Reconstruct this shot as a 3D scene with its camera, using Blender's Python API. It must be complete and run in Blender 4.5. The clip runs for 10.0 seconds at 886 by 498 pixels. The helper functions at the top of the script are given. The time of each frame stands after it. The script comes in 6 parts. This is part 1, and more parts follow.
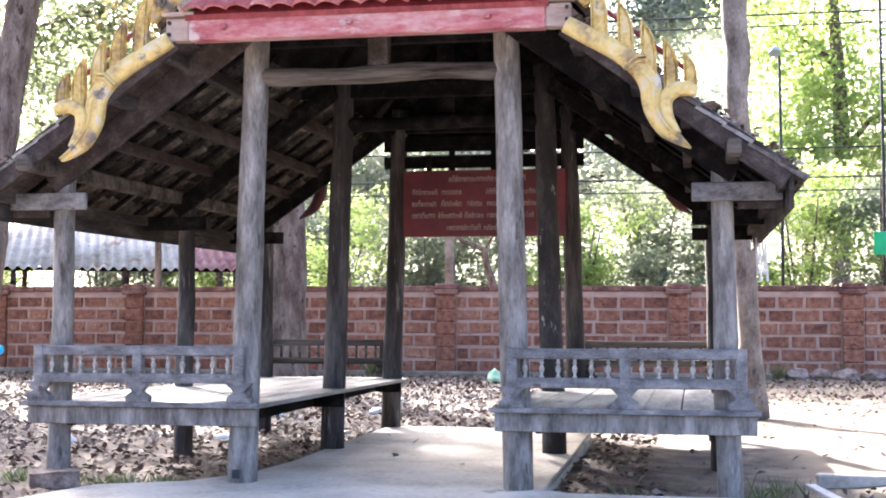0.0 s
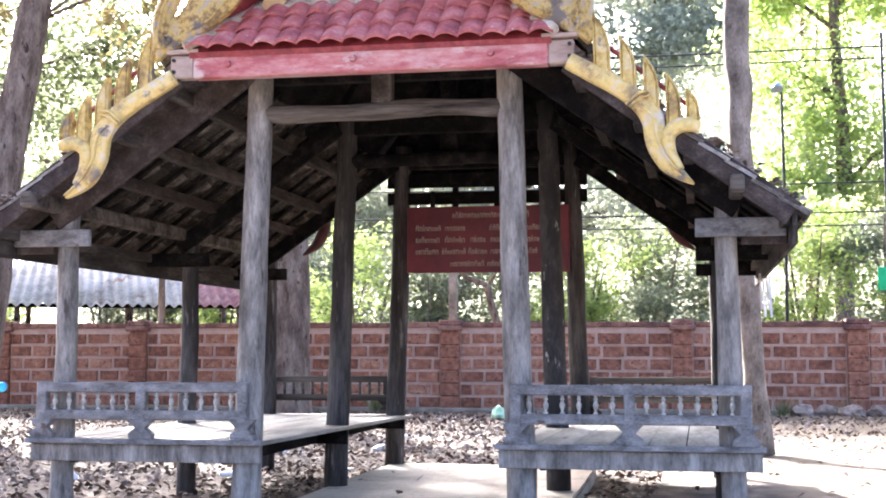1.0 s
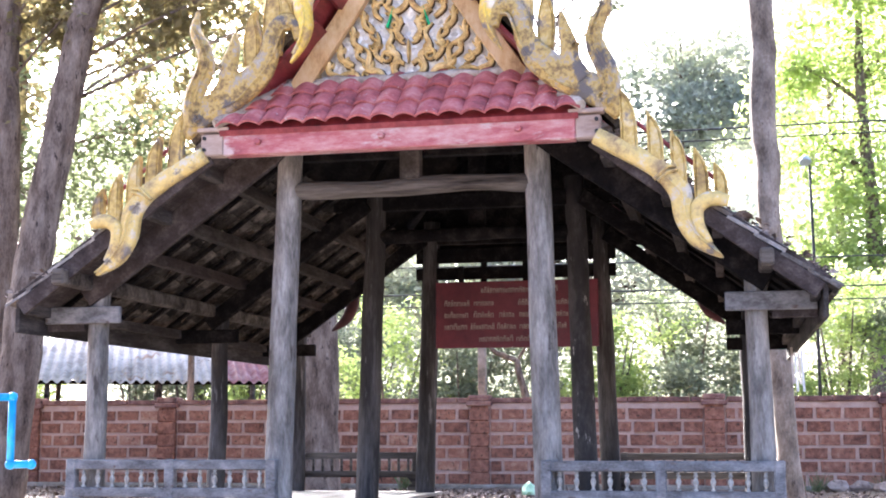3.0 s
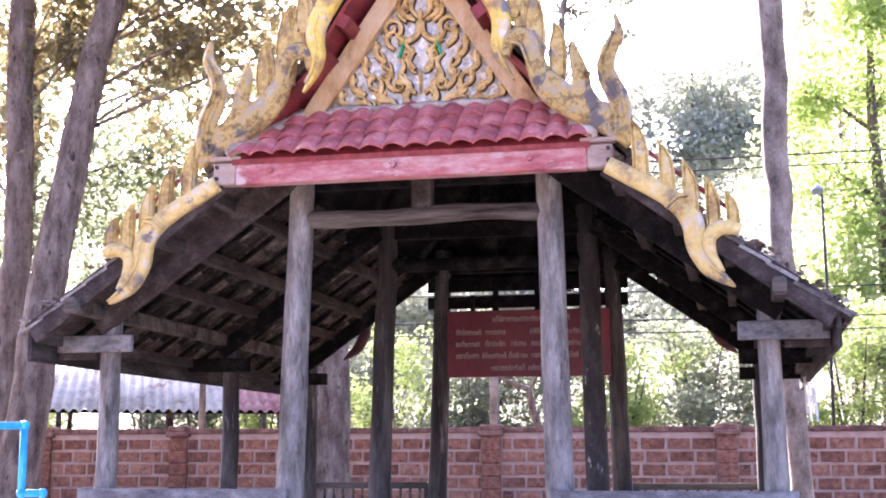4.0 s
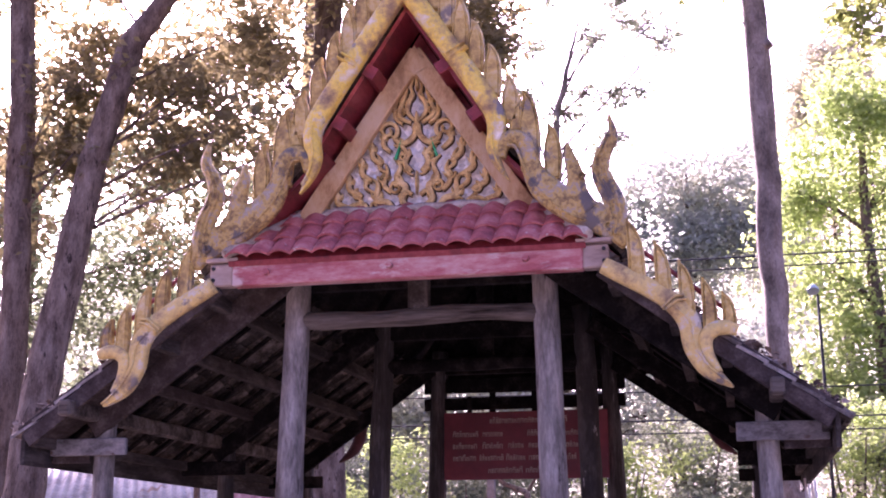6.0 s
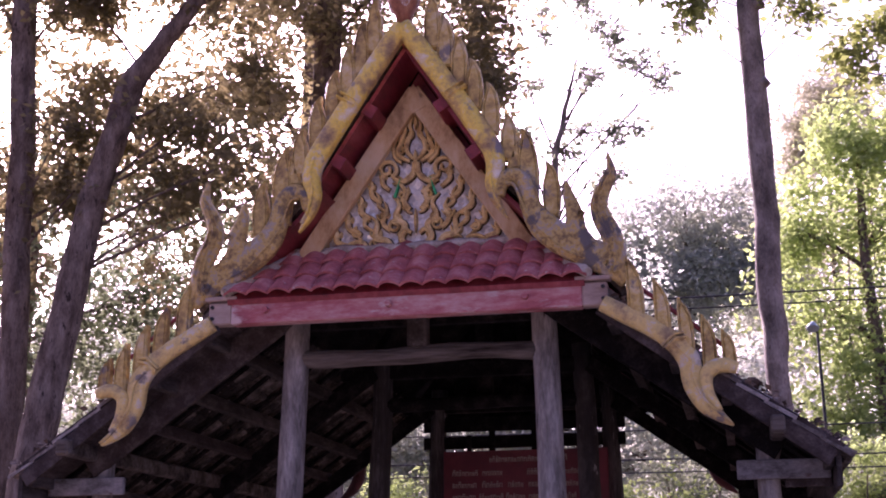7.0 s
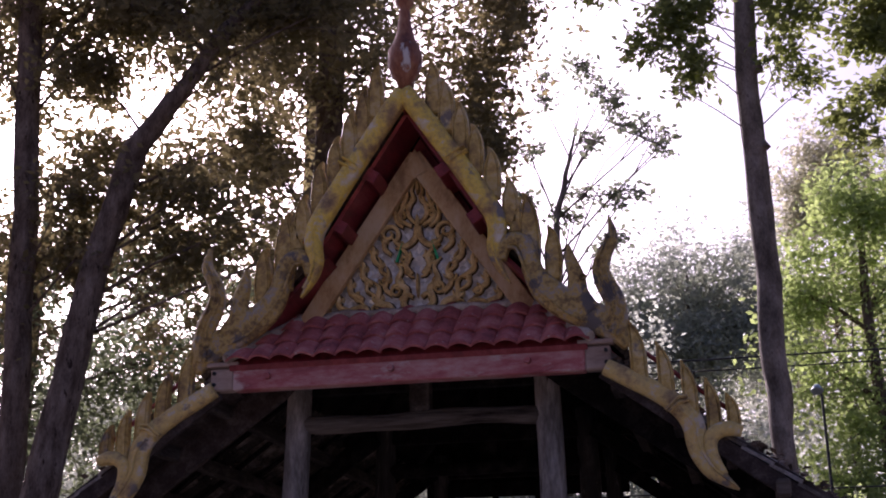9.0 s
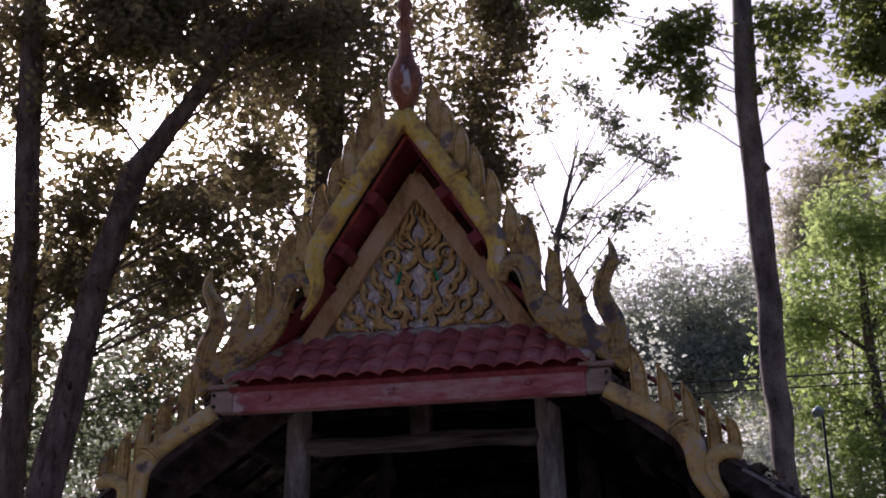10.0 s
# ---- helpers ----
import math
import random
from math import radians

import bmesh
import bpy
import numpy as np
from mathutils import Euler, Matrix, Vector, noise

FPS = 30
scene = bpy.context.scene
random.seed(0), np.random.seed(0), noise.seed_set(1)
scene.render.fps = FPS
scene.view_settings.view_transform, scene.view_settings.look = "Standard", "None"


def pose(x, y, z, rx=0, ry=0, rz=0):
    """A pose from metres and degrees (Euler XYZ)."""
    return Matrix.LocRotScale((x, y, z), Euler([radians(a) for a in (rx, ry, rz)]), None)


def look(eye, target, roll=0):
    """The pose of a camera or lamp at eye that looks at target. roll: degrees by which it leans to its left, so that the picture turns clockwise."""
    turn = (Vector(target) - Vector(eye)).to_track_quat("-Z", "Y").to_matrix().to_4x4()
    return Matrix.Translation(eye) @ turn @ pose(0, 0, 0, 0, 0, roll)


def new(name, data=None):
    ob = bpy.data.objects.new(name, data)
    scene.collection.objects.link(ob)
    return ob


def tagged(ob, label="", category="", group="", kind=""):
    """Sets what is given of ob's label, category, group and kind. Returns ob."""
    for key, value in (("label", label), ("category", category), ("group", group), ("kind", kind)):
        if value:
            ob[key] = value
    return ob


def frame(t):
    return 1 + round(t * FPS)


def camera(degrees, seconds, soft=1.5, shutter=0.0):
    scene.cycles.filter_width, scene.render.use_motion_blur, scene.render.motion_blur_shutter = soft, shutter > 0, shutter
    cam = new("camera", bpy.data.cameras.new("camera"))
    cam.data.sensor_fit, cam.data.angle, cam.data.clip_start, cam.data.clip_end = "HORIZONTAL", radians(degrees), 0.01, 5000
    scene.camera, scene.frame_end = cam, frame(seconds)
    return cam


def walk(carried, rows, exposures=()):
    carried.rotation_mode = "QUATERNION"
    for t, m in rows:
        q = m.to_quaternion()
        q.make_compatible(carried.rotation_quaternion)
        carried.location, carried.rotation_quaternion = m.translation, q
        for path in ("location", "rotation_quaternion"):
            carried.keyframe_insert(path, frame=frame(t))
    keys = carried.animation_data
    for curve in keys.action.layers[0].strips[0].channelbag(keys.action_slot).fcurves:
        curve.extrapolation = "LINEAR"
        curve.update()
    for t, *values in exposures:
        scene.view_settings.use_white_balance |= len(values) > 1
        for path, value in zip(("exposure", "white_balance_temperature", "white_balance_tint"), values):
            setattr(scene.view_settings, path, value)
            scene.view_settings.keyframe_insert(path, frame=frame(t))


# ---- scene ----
from mathutils.geometry import tessellate_polygon

# The pavilion's front stands on y = 0, its axis on x = 0; the concrete floor is z = 0.
cam = camera(37.0, 10.0, soft=1.9)
EYE = (1.937, -8.070, 1.06)
TURNS = [
    (0.0, 92.826, -0.108, 10.702),
    (0.5, 93.508, -0.010, 10.885),
    (1.0, 94.389, -0.027, 10.862),
    (1.5, 95.166, -0.016, 10.878),
    (2.0, 96.089, 0.030, 11.096),
    (2.5, 96.967, 0.129, 11.622),
    (4.0, 98.888, 0.051, 12.620),
    (4.5, 99.819, 0.067, 12.561),
    (5.0, 101.042, 0.138, 12.518),
    (5.5, 102.208, 0.182, 12.527),
    (6.0, 103.250, 0.226, 12.494),
    (7.5, 105.632, 0.324, 12.496),
    (8.0, 106.368, 0.333, 12.529),
    (8.5, 107.045, 0.620, 12.614),
    (9.0, 107.683, 0.633, 12.660),
    (9.5, 108.133, 0.634, 12.667),
    (10.0, 108.621, 0.635, 12.672),
]
EXPOSURES = [(0.0, 3.25, 5650, 15), (2.5, 3.32, 5550, 17), (4.0, 3.32, 5520, 34), (4.5, 3.2, 5550, 54), (6.0, 2.28, 5600, 64), (7.5, 0.98, 5650, 60), (8.5, 0.4, 5600, 50), (10.0, -0.15, 5480, 32)]
walk(cam, [(t, pose(*EYE, rx, ry, rz)) for t, rx, ry, rz in TURNS], EXPOSURES)

# ---- light: morning sun low behind the trees, ahead and to the left ----
SUN_AZ, SUN_EL = radians(-33.0), radians(25.0)
world = bpy.data.worlds.new("sky")
scene.world = world
world.use_nodes = True
wn = world.node_tree.nodes
sky = wn.new("ShaderNodeTexSky")
sky.sky_type = "NISHITA"
sky.sun_disc = False
sky.sun_elevation, sky.sun_rotation = SUN_EL, SUN_AZ
sky.air_density, sky.dust_density = 0.6, 7.5
wn["Background"].inputs["Strength"].default_value = 0.13
world.node_tree.links.new(sky.outputs["Color"], wn["Background"].inputs["Color"])
sun = new("sun", bpy.data.lights.new("sun", "SUN"))
sun.data.energy, sun.data.angle, sun.data.color = 4.6, radians(1.0), (1.0, 0.9, 0.74)
to_sun = Vector((math.sin(SUN_AZ) * math.cos(SUN_EL), math.cos(SUN_AZ) * math.cos(SUN_EL), math.sin(SUN_EL)))
sun.matrix_world = look(to_sun * 60, (0, 0, 0))

rng = np.random.default_rng(7)
rnd = random.Random(11)


# ---- materials ----
def surface(name, stops, scale=8.0, rough=0.8, bump=0.15, stretch=(1, 1, 1), fine=5.0, vary=0.0, metal=0.0, spots=None, island=False, gloss=0.5):
    """Broad stains through a ramp, fine grain over them and a bump. stops: (place, colour). spots: (colour, scale, threshold) of wear."""
    m = bpy.data.materials.new(name)
    m.use_nodes = True
    nt = m.node_tree
    n, link = nt.nodes, nt.links.new
    bsdf = n["Principled BSDF"]
    bsdf.inputs["Roughness"].default_value = rough
    bsdf.inputs["Metallic"].default_value = metal
    bsdf.inputs["Specular IOR Level"].default_value = gloss
    geo = n.new("ShaderNodeNewGeometry")
    mp = n.new("ShaderNodeMapping")
    mp.inputs["Scale"].default_value = stretch
    link(geo.outputs["Position"], mp.inputs["Vector"])
    broad = n.new("ShaderNodeTexNoise")
    broad.inputs["Scale"].default_value, broad.inputs["Detail"].default_value = scale, 6
    grain = n.new("ShaderNodeTexNoise")
    grain.inputs["Scale"].default_value, grain.inputs["Detail"].default_value = scale * fine, 8
    grain.inputs["Roughness"].default_value = 0.7
    link(mp.outputs[0], broad.inputs["Vector"]), link(mp.outputs[0], grain.inputs["Vector"])
    mixf = n.new("ShaderNodeMix")
    mixf.inputs[0].default_value = 0.42
    link(broad.outputs["Fac"], mixf.inputs[2]), link(grain.outputs["Fac"], mixf.inputs[3])
    punch = n.new("ShaderNodeMath")
    punch.operation = "MULTIPLY_ADD"
    punch.inputs[1].default_value, punch.inputs[2].default_value = 1.9, -0.45
    link(mixf.outputs[0], punch.inputs[0])
    fac = punch.outputs[0]
    if vary:
        if island:
            r = geo.outputs["Random Per Island"]
        else:
            r = n.new("ShaderNodeObjectInfo").outputs["Random"]
        ma = n.new("ShaderNodeMath")
        ma.operation = "MULTIPLY_ADD"
        ma.inputs[1].default_value, ma.inputs[2].default_value = vary, -vary / 2
        link(r, ma.inputs[0])
        ad = n.new("ShaderNodeMath")
        link(fac, ad.inputs[0]), link(ma.outputs[0], ad.inputs[1])
        fac = ad.outputs[0]
    ramp = n.new("ShaderNodeValToRGB")
    el = ramp.color_ramp.elements
    while len(el) < len(stops):
        el.new(0.5)
    for e, (p, c) in zip(el, stops):
        e.position, e.color = p, (*c, 1)
    link(fac, ramp.inputs["Fac"])
    col = ramp.outputs["Color"]
    if spots:
        c, sc, th = spots
        sp = n.new("ShaderNodeTexNoise")
        sp.inputs["Scale"].default_value, sp.inputs["Detail"].default_value, sp.inputs["Roughness"].default_value = sc, 9, 0.65
        link(mp.outputs[0], sp.inputs["Vector"])
        edge = n.new("ShaderNodeMapRange")
        edge.inputs["From Min"].default_value, edge.inputs["From Max"].default_value = th, th + 0.05
        link(sp.outputs["Fac"], edge.inputs["Value"])
        mc = n.new("ShaderNodeMix")
        mc.data_type = "RGBA"
        mc.inputs[7].default_value = (*c, 1)
        link(edge.outputs[0], mc.inputs[0]), link(col, mc.inputs[6])
        col = mc.outputs[2]
    link(col, bsdf.inputs["Base Color"])
    if bump:
        b = n.new("ShaderNodeBump")
        b.inputs["Strength"].default_value, b.inputs["Distance"].default_value = bump, 0.02
        link(mixf.outputs[0], b.inputs["Height"]), link(b.outputs[0], bsdf.inputs["Normal"])
    return m


def leafy(name, dark, light, through_colour, glow=0.5, rough=0.45):
    """Leaf: diffuse and translucent, each leaf its own shade."""
    m = bpy.data.materials.new(name)
    m.use_nodes = True
    nt = m.node_tree
    n, link = nt.nodes, nt.links.new
    geo = n.new("ShaderNodeNewGeometry")
    ramp = n.new("ShaderNodeValToRGB")
    ramp.color_ramp.elements[0].color, ramp.color_ramp.elements[1].color = (*dark, 1), (*light, 1)
    link(geo.outputs["Random Per Island"], ramp.inputs["Fac"])
    bsdf = n["Principled BSDF"]
    bsdf.inputs["Roughness"].default_value = rough
    link(ramp.outputs[0], bsdf.inputs["Base Color"])
    tr = n.new("ShaderNodeBsdfTranslucent")
    mul = n.new("ShaderNodeMix")
    mul.data_type = "RGBA"
    mul.inputs[0].default_value = 0.5
    mul.inputs[7].default_value = (*through_colour, 1)
    link(ramp.outputs[0], mul.inputs[6]), link(mul.outputs[2], tr.inputs["Color"])
    mix = n.new("ShaderNodeMixShader")
    mix.inputs[0].default_value = glow
    link(bsdf.outputs[0], mix.inputs[1]), link(tr.outputs[0], mix.inputs[2]), link(mix.outputs[0], n["Material Output"].inputs["Surface"])
    return m


VERGEWOOD = surface("brown_grey_verge_board", [(0.2, (0.02, 0.014, 0.012)), (0.5, (0.048, 0.036, 0.031)), (0.8, (0.11, 0.088, 0.077))], 9, 0.9, 0.4, (1, 0.3, 1), 6, gloss=0.15)
GREYWOOD = surface("weathered_grey_wood", [(0.1, (0.035, 0.028, 0.022)), (0.34, (0.125, 0.11, 0.092)), (0.52, (0.215, 0.192, 0.165)), (0.8, (0.39, 0.355, 0.31))], 13, 0.85, 1.0, (1, 1, 0.26), 5, spots=((0.06, 0.048, 0.038), 9, 0.61))
RAILWOOD = surface("blue_grey_worn_paint", [(0.12, (0.035, 0.028, 0.022)), (0.36, (0.125, 0.115, 0.106)), (0.52, (0.19, 0.178, 0.168)), (0.82, (0.34, 0.315, 0.29))], 16, 0.75, 0.9, (0.55, 1, 1), 6, spots=((0.1, 0.062, 0.042), 12, 0.6))
BALUSTER = surface("pale_turned_wood", [(0.3, (0.22, 0.195, 0.16)), (0.7, (0.48, 0.44, 0.37))], 25, 0.7, 0.2)
SEATWOOD = surface("bleached_bench_wood", [(0.3, (0.16, 0.14, 0.115)), (0.5, (0.28, 0.255, 0.215)), (0.7, (0.39, 0.36, 0.315))], 6, 0.75, 0.3, (1, 0.12, 1), 6, spots=((0.14, 0.12, 0.1), 9, 0.64))
# Near-black: shade under roofs and seats is put into this wood's colour.
SHADEWOOD = surface("shade_dark_timber", [(0.25, (0.004, 0.0035, 0.0035)), (0.5, (0.0095, 0.008, 0.0075)), (0.75, (0.028, 0.023, 0.02))], 8, 0.95, 0.3, (1, 0.3, 1), 6, gloss=0.06)
LOGWOOD = surface("cracked_grey_log", [(0.26, (0.012, 0.009, 0.007)), (0.44, (0.065, 0.052, 0.041)), (0.6, (0.125, 0.104, 0.083)), (0.85, (0.21, 0.182, 0.15))], 9, 0.9, 1.0, (0.08, 1, 1), 5, gloss=0.2)
GOLD = surface("worn_gold_paint", [(0.1, (0.1, 0.06, 0.035)), (0.32, (0.33, 0.21, 0.08)), (0.45, (0.55, 0.38, 0.09)), (0.56, (0.76, 0.55, 0.06)), (0.64, (0.62, 0.49, 0.24)), (0.82, (0.72, 0.66, 0.56))], 4.6, 0.45, 0.9, fine=5, spots=((0.2, 0.17, 0.15), 4.4, 0.58))
PALEGOLD = surface("bleached_gold_paint", [(0.1, (0.1, 0.065, 0.04)), (0.3, (0.34, 0.23, 0.1)), (0.45, (0.56, 0.41, 0.15)), (0.56, (0.66, 0.49, 0.15)), (0.66, (0.58, 0.49, 0.33)), (0.84, (0.64, 0.58, 0.48))], 6.5, 0.5, 0.9, fine=5, spots=((0.2, 0.17, 0.14), 5.0, 0.57), gloss=0.4)
FINGOLD = surface("brown_worn_gold_paint", [(0.12, (0.09, 0.055, 0.025)), (0.38, (0.32, 0.205, 0.055)), (0.54, (0.52, 0.36, 0.09)), (0.8, (0.58, 0.47, 0.26))], 6, 0.5, 0.9, fine=4, spots=((0.2, 0.16, 0.12), 5.2, 0.585))
GREYGOLD = surface("grey_flaking_gold_paint", [(0.12, (0.08, 0.05, 0.028)), (0.36, (0.25, 0.165, 0.06)), (0.52, (0.5, 0.35, 0.1)), (0.64, (0.33, 0.27, 0.19)), (0.86, (0.5, 0.45, 0.36))], 8.5, 0.5, 0.9, fine=4, spots=((0.13, 0.11, 0.095), 5.0, 0.55), gloss=0.3)
OLDGOLD = surface("dull_ochre_board", [(0.3, (0.3, 0.17, 0.06)), (0.5, (0.5, 0.33, 0.14)), (0.72, (0.58, 0.43, 0.24))], 6, 0.6, 0.2, (1, 1, 0.5))
# Dark colour painted for the shade in the carving's recesses.
RECESS_SHADE = surface("painted_carving_shade", [(0.3, (0.07, 0.05, 0.03)), (0.7, (0.18, 0.13, 0.08))], 20, 0.9, 0.2, gloss=0.1)
CARVED = surface("carved_gilt", [(0.25, (0.3, 0.18, 0.06)), (0.5, (0.62, 0.42, 0.14)), (0.72, (0.76, 0.57, 0.25))], 18, 0.42, 0.3, spots=((0.34, 0.29, 0.24), 14, 0.66))
REDPAINT = surface("faded_red_paint", [(0.15, (0.2, 0.04, 0.04)), (0.4, (0.38, 0.1, 0.1)), (0.56, (0.46, 0.22, 0.2)), (0.8, (0.54, 0.4, 0.36))], 5, 0.65, 0.4, (0.35, 1, 1), 6, spots=((0.5, 0.37, 0.33), 4.5, 0.53))
BAREEND = surface("bare_grey_beam_end", [(0.2, (0.24, 0.165, 0.125)), (0.8, (0.48, 0.37, 0.3))], 9, 0.8, 0.3, (0.3, 1, 1), gloss=0.2)
REDSOFFIT = surface("deep_red_boards", [(0.2, (0.1, 0.012, 0.014)), (0.5, (0.22, 0.026, 0.03)), (0.8, (0.32, 0.07, 0.07))], 7, 0.55, 0.2, (1, 0.3, 1))
REDTILE = surface("red_cement_tile", [(0.15, (0.16, 0.035, 0.035)), (0.5, (0.37, 0.095, 0.09)), (0.85, (0.5, 0.23, 0.2))], 8, 0.6, 0.4, vary=0.25, spots=((0.48, 0.42, 0.38), 24, 0.63))
GREYTILE = surface("mossy_grey_tile", [(0.2, (0.02, 0.017, 0.014)), (0.5, (0.06, 0.05, 0.041)), (0.8, (0.19, 0.157, 0.127))], 9, 0.95, 0.4, vary=0.35, gloss=0.1)
PALETILE = surface("bleached_verge_tile", [(0.2, (0.08, 0.066, 0.054)), (0.5, (0.19, 0.165, 0.14)), (0.8, (0.38, 0.34, 0.295))], 9, 0.9, 0.5, vary=0.35, gloss=0.2)
MORTAR = surface("pale_cement", [(0.3, (0.26, 0.21, 0.16)), (0.7, (0.52, 0.46, 0.375))], 10, 0.9, 0.4, gloss=0.2, spots=((0.16, 0.12, 0.095), 13, 0.62))
LATERITE = surface("laterite_block", [(0.1, (0.075, 0.034, 0.023)), (0.36, (0.215, 0.092, 0.057)), (0.62, (0.345, 0.158, 0.098)), (0.95, (0.5, 0.31, 0.2))], 11, 0.95, 1.0, vary=0.35, fine=5, spots=((0.08, 0.045, 0.03), 15, 0.58), gloss=0.2)
JOINT = surface("pink_mortar", [(0.2, (0.4, 0.25, 0.18)), (0.8, (0.56, 0.4, 0.31))], 6, 0.9, 0.3)
COPING = surface("dark_coping", [(0.3, (0.09, 0.04, 0.032)), (0.5, (0.2, 0.09, 0.065)), (0.72, (0.3, 0.17, 0.12))], 5, 0.9, 0.4, vary=0.15)
CONCRETE = surface("worn_concrete", [(0.3, (0.33, 0.285, 0.22)), (0.5, (0.49, 0.435, 0.35)), (0.72, (0.62, 0.56, 0.465))], 1.6, 0.85, 0.15, fine=14, spots=((0.27, 0.22, 0.16), 1.9, 0.62))
BARK = surface("tree_bark", [(0.15, (0.04, 0.028, 0.02)), (0.42, (0.135, 0.1, 0.074)), (0.62, (0.22, 0.172, 0.13)), (0.85, (0.33, 0.27, 0.21))], 8, 0.95, 1.0, (1, 1, 0.35), 6, spots=((0.045, 0.032, 0.024), 11, 0.6), gloss=0.15)
PALEBARK = surface("pale_lichen_bark", [(0.2, (0.07, 0.054, 0.04)), (0.48, (0.19, 0.155, 0.12)), (0.8, (0.36, 0.31, 0.255))], 7, 0.95, 0.9, (1, 1, 0.5), 6, spots=((0.06, 0.045, 0.035), 16, 0.62))
METALROOF = surface("bleached_zinc_sheet", [(0.2, (0.26, 0.225, 0.19)), (0.5, (0.5, 0.455, 0.4)), (0.8, (0.7, 0.66, 0.59))], 1.6, 0.75, 0.05, (1, 0.3, 1), 7, spots=((0.33, 0.23, 0.165), 1.9, 0.6), gloss=0.15)
REDMETAL = surface("faded_red_painted_sheet", [(0.3, (0.28, 0.1, 0.1)), (0.7, (0.48, 0.3, 0.28))], 2, 0.65, 0.05, gloss=0.2)
SIGNRED = surface("deep_red_sign", [(0.3, (0.1, 0.008, 0.015)), (0.7, (0.17, 0.018, 0.026))], 3, 0.45, 0.05)
SIGNINK = surface("cream_lettering", [(0.3, (0.24, 0.17, 0.13)), (0.7, (0.42, 0.33, 0.26))], 20, 0.6, 0)
BLUEPVC = surface("blue_pvc", [(0.3, (0.01, 0.25, 0.52)), (0.7, (0.03, 0.42, 0.72))], 8, 0.3, 0.03)
BLACKCABLE = surface("black_cable", [(0.3, (0.015, 0.015, 0.016)), (0.7, (0.04, 0.04, 0.042))], 6, 0.6, 0)
DARKSTEEL = surface("dark_painted_steel", [(0.3, (0.012, 0.012, 0.012)), (0.7, (0.045, 0.043, 0.04))], 9, 0.9, 0.1)
PALEPLASTIC = surface("pale_blue_plastic", [(0.3, (0.3, 0.42, 0.46)), (0.7, (0.45, 0.56, 0.6))], 5, 0.35, 0.03)
WHITEBAG = surface("white_plastic_film", [(0.3, (0.6, 0.62, 0.64)), (0.7, (0.82, 0.83, 0.84))], 12, 0.35, 0.3)
GREENBAG = surface("pale_green_plastic_film", [(0.3, (0.42, 0.68, 0.4)), (0.7, (0.62, 0.85, 0.55))], 12, 0.35, 0.3)
GREENSIGN = surface("green_plate", [(0.3, (0.0, 0.32, 0.1)), (0.7, (0.01, 0.45, 0.16))], 5, 0.4, 0)
ROCK = surface("rubble_stone", [(0.3, (0.12, 0.08, 0.06)), (0.7, (0.36, 0.28, 0.22))], 8, 0.9, 0.5, vary=0.2)
PALEBOARD = surface("pale_sawn_board", [(0.3, (0.48, 0.42, 0.38)), (0.7, (0.7, 0.65, 0.6))], 6, 0.75, 0.2, (1, 0.2, 1))
DEADLEAF = surface("dry_leaf", [(0.0, (0.035, 0.02, 0.014)), (0.4, (0.1, 0.062, 0.04)), (0.7, (0.2, 0.135, 0.09)), (1.0, (0.42, 0.34, 0.27))], 5, 0.75, 0.0, vary=0.85, island=True)

LEAF_CANOPY = leafy("canopy_leaf", (0.05, 0.054, 0.03), (0.165, 0.155, 0.08), (0.58, 0.47, 0.2), 0.6)
# Brighter copy of the leaf: sun and haze are put into its colour.
LEAF_BRIGHT = leafy("sun_brightened_leaf", (0.15, 0.22, 0.075), (0.34, 0.43, 0.15), (0.72, 0.84, 0.28), 0.66)
LEAF_HEDGE = leafy("hedge_leaf", (0.08, 0.1, 0.065), (0.2, 0.225, 0.15), (0.46, 0.5, 0.3), 0.56)
# Haze is put into the next two leaf colours, paler than real leaves.
LEAF_FAR = leafy("hazed_far_leaf", (0.3, 0.33, 0.28), (0.5, 0.53, 0.44), (0.88, 0.9, 0.74), 0.72)
LEAF_OLIVE = leafy("hazed_olive_leaf", (0.3, 0.31, 0.23), (0.5, 0.49, 0.35), (0.85, 0.82, 0.56), 0.67)
LEAF_GREEN = leafy("fresh_green_leaf", (0.055, 0.075, 0.025), (0.17, 0.21, 0.07), (0.6, 0.66, 0.18), 0.6)
LEAF_MID = leafy("shaded_green_leaf", (0.06, 0.08, 0.045), (0.16, 0.19, 0.1), (0.42, 0.48, 0.24), 0.52)
GRASS = leafy("grass_blade", (0.05, 0.08, 0.03), (0.17, 0.19, 0.09), (0.25, 0.3, 0.1), 0.35)


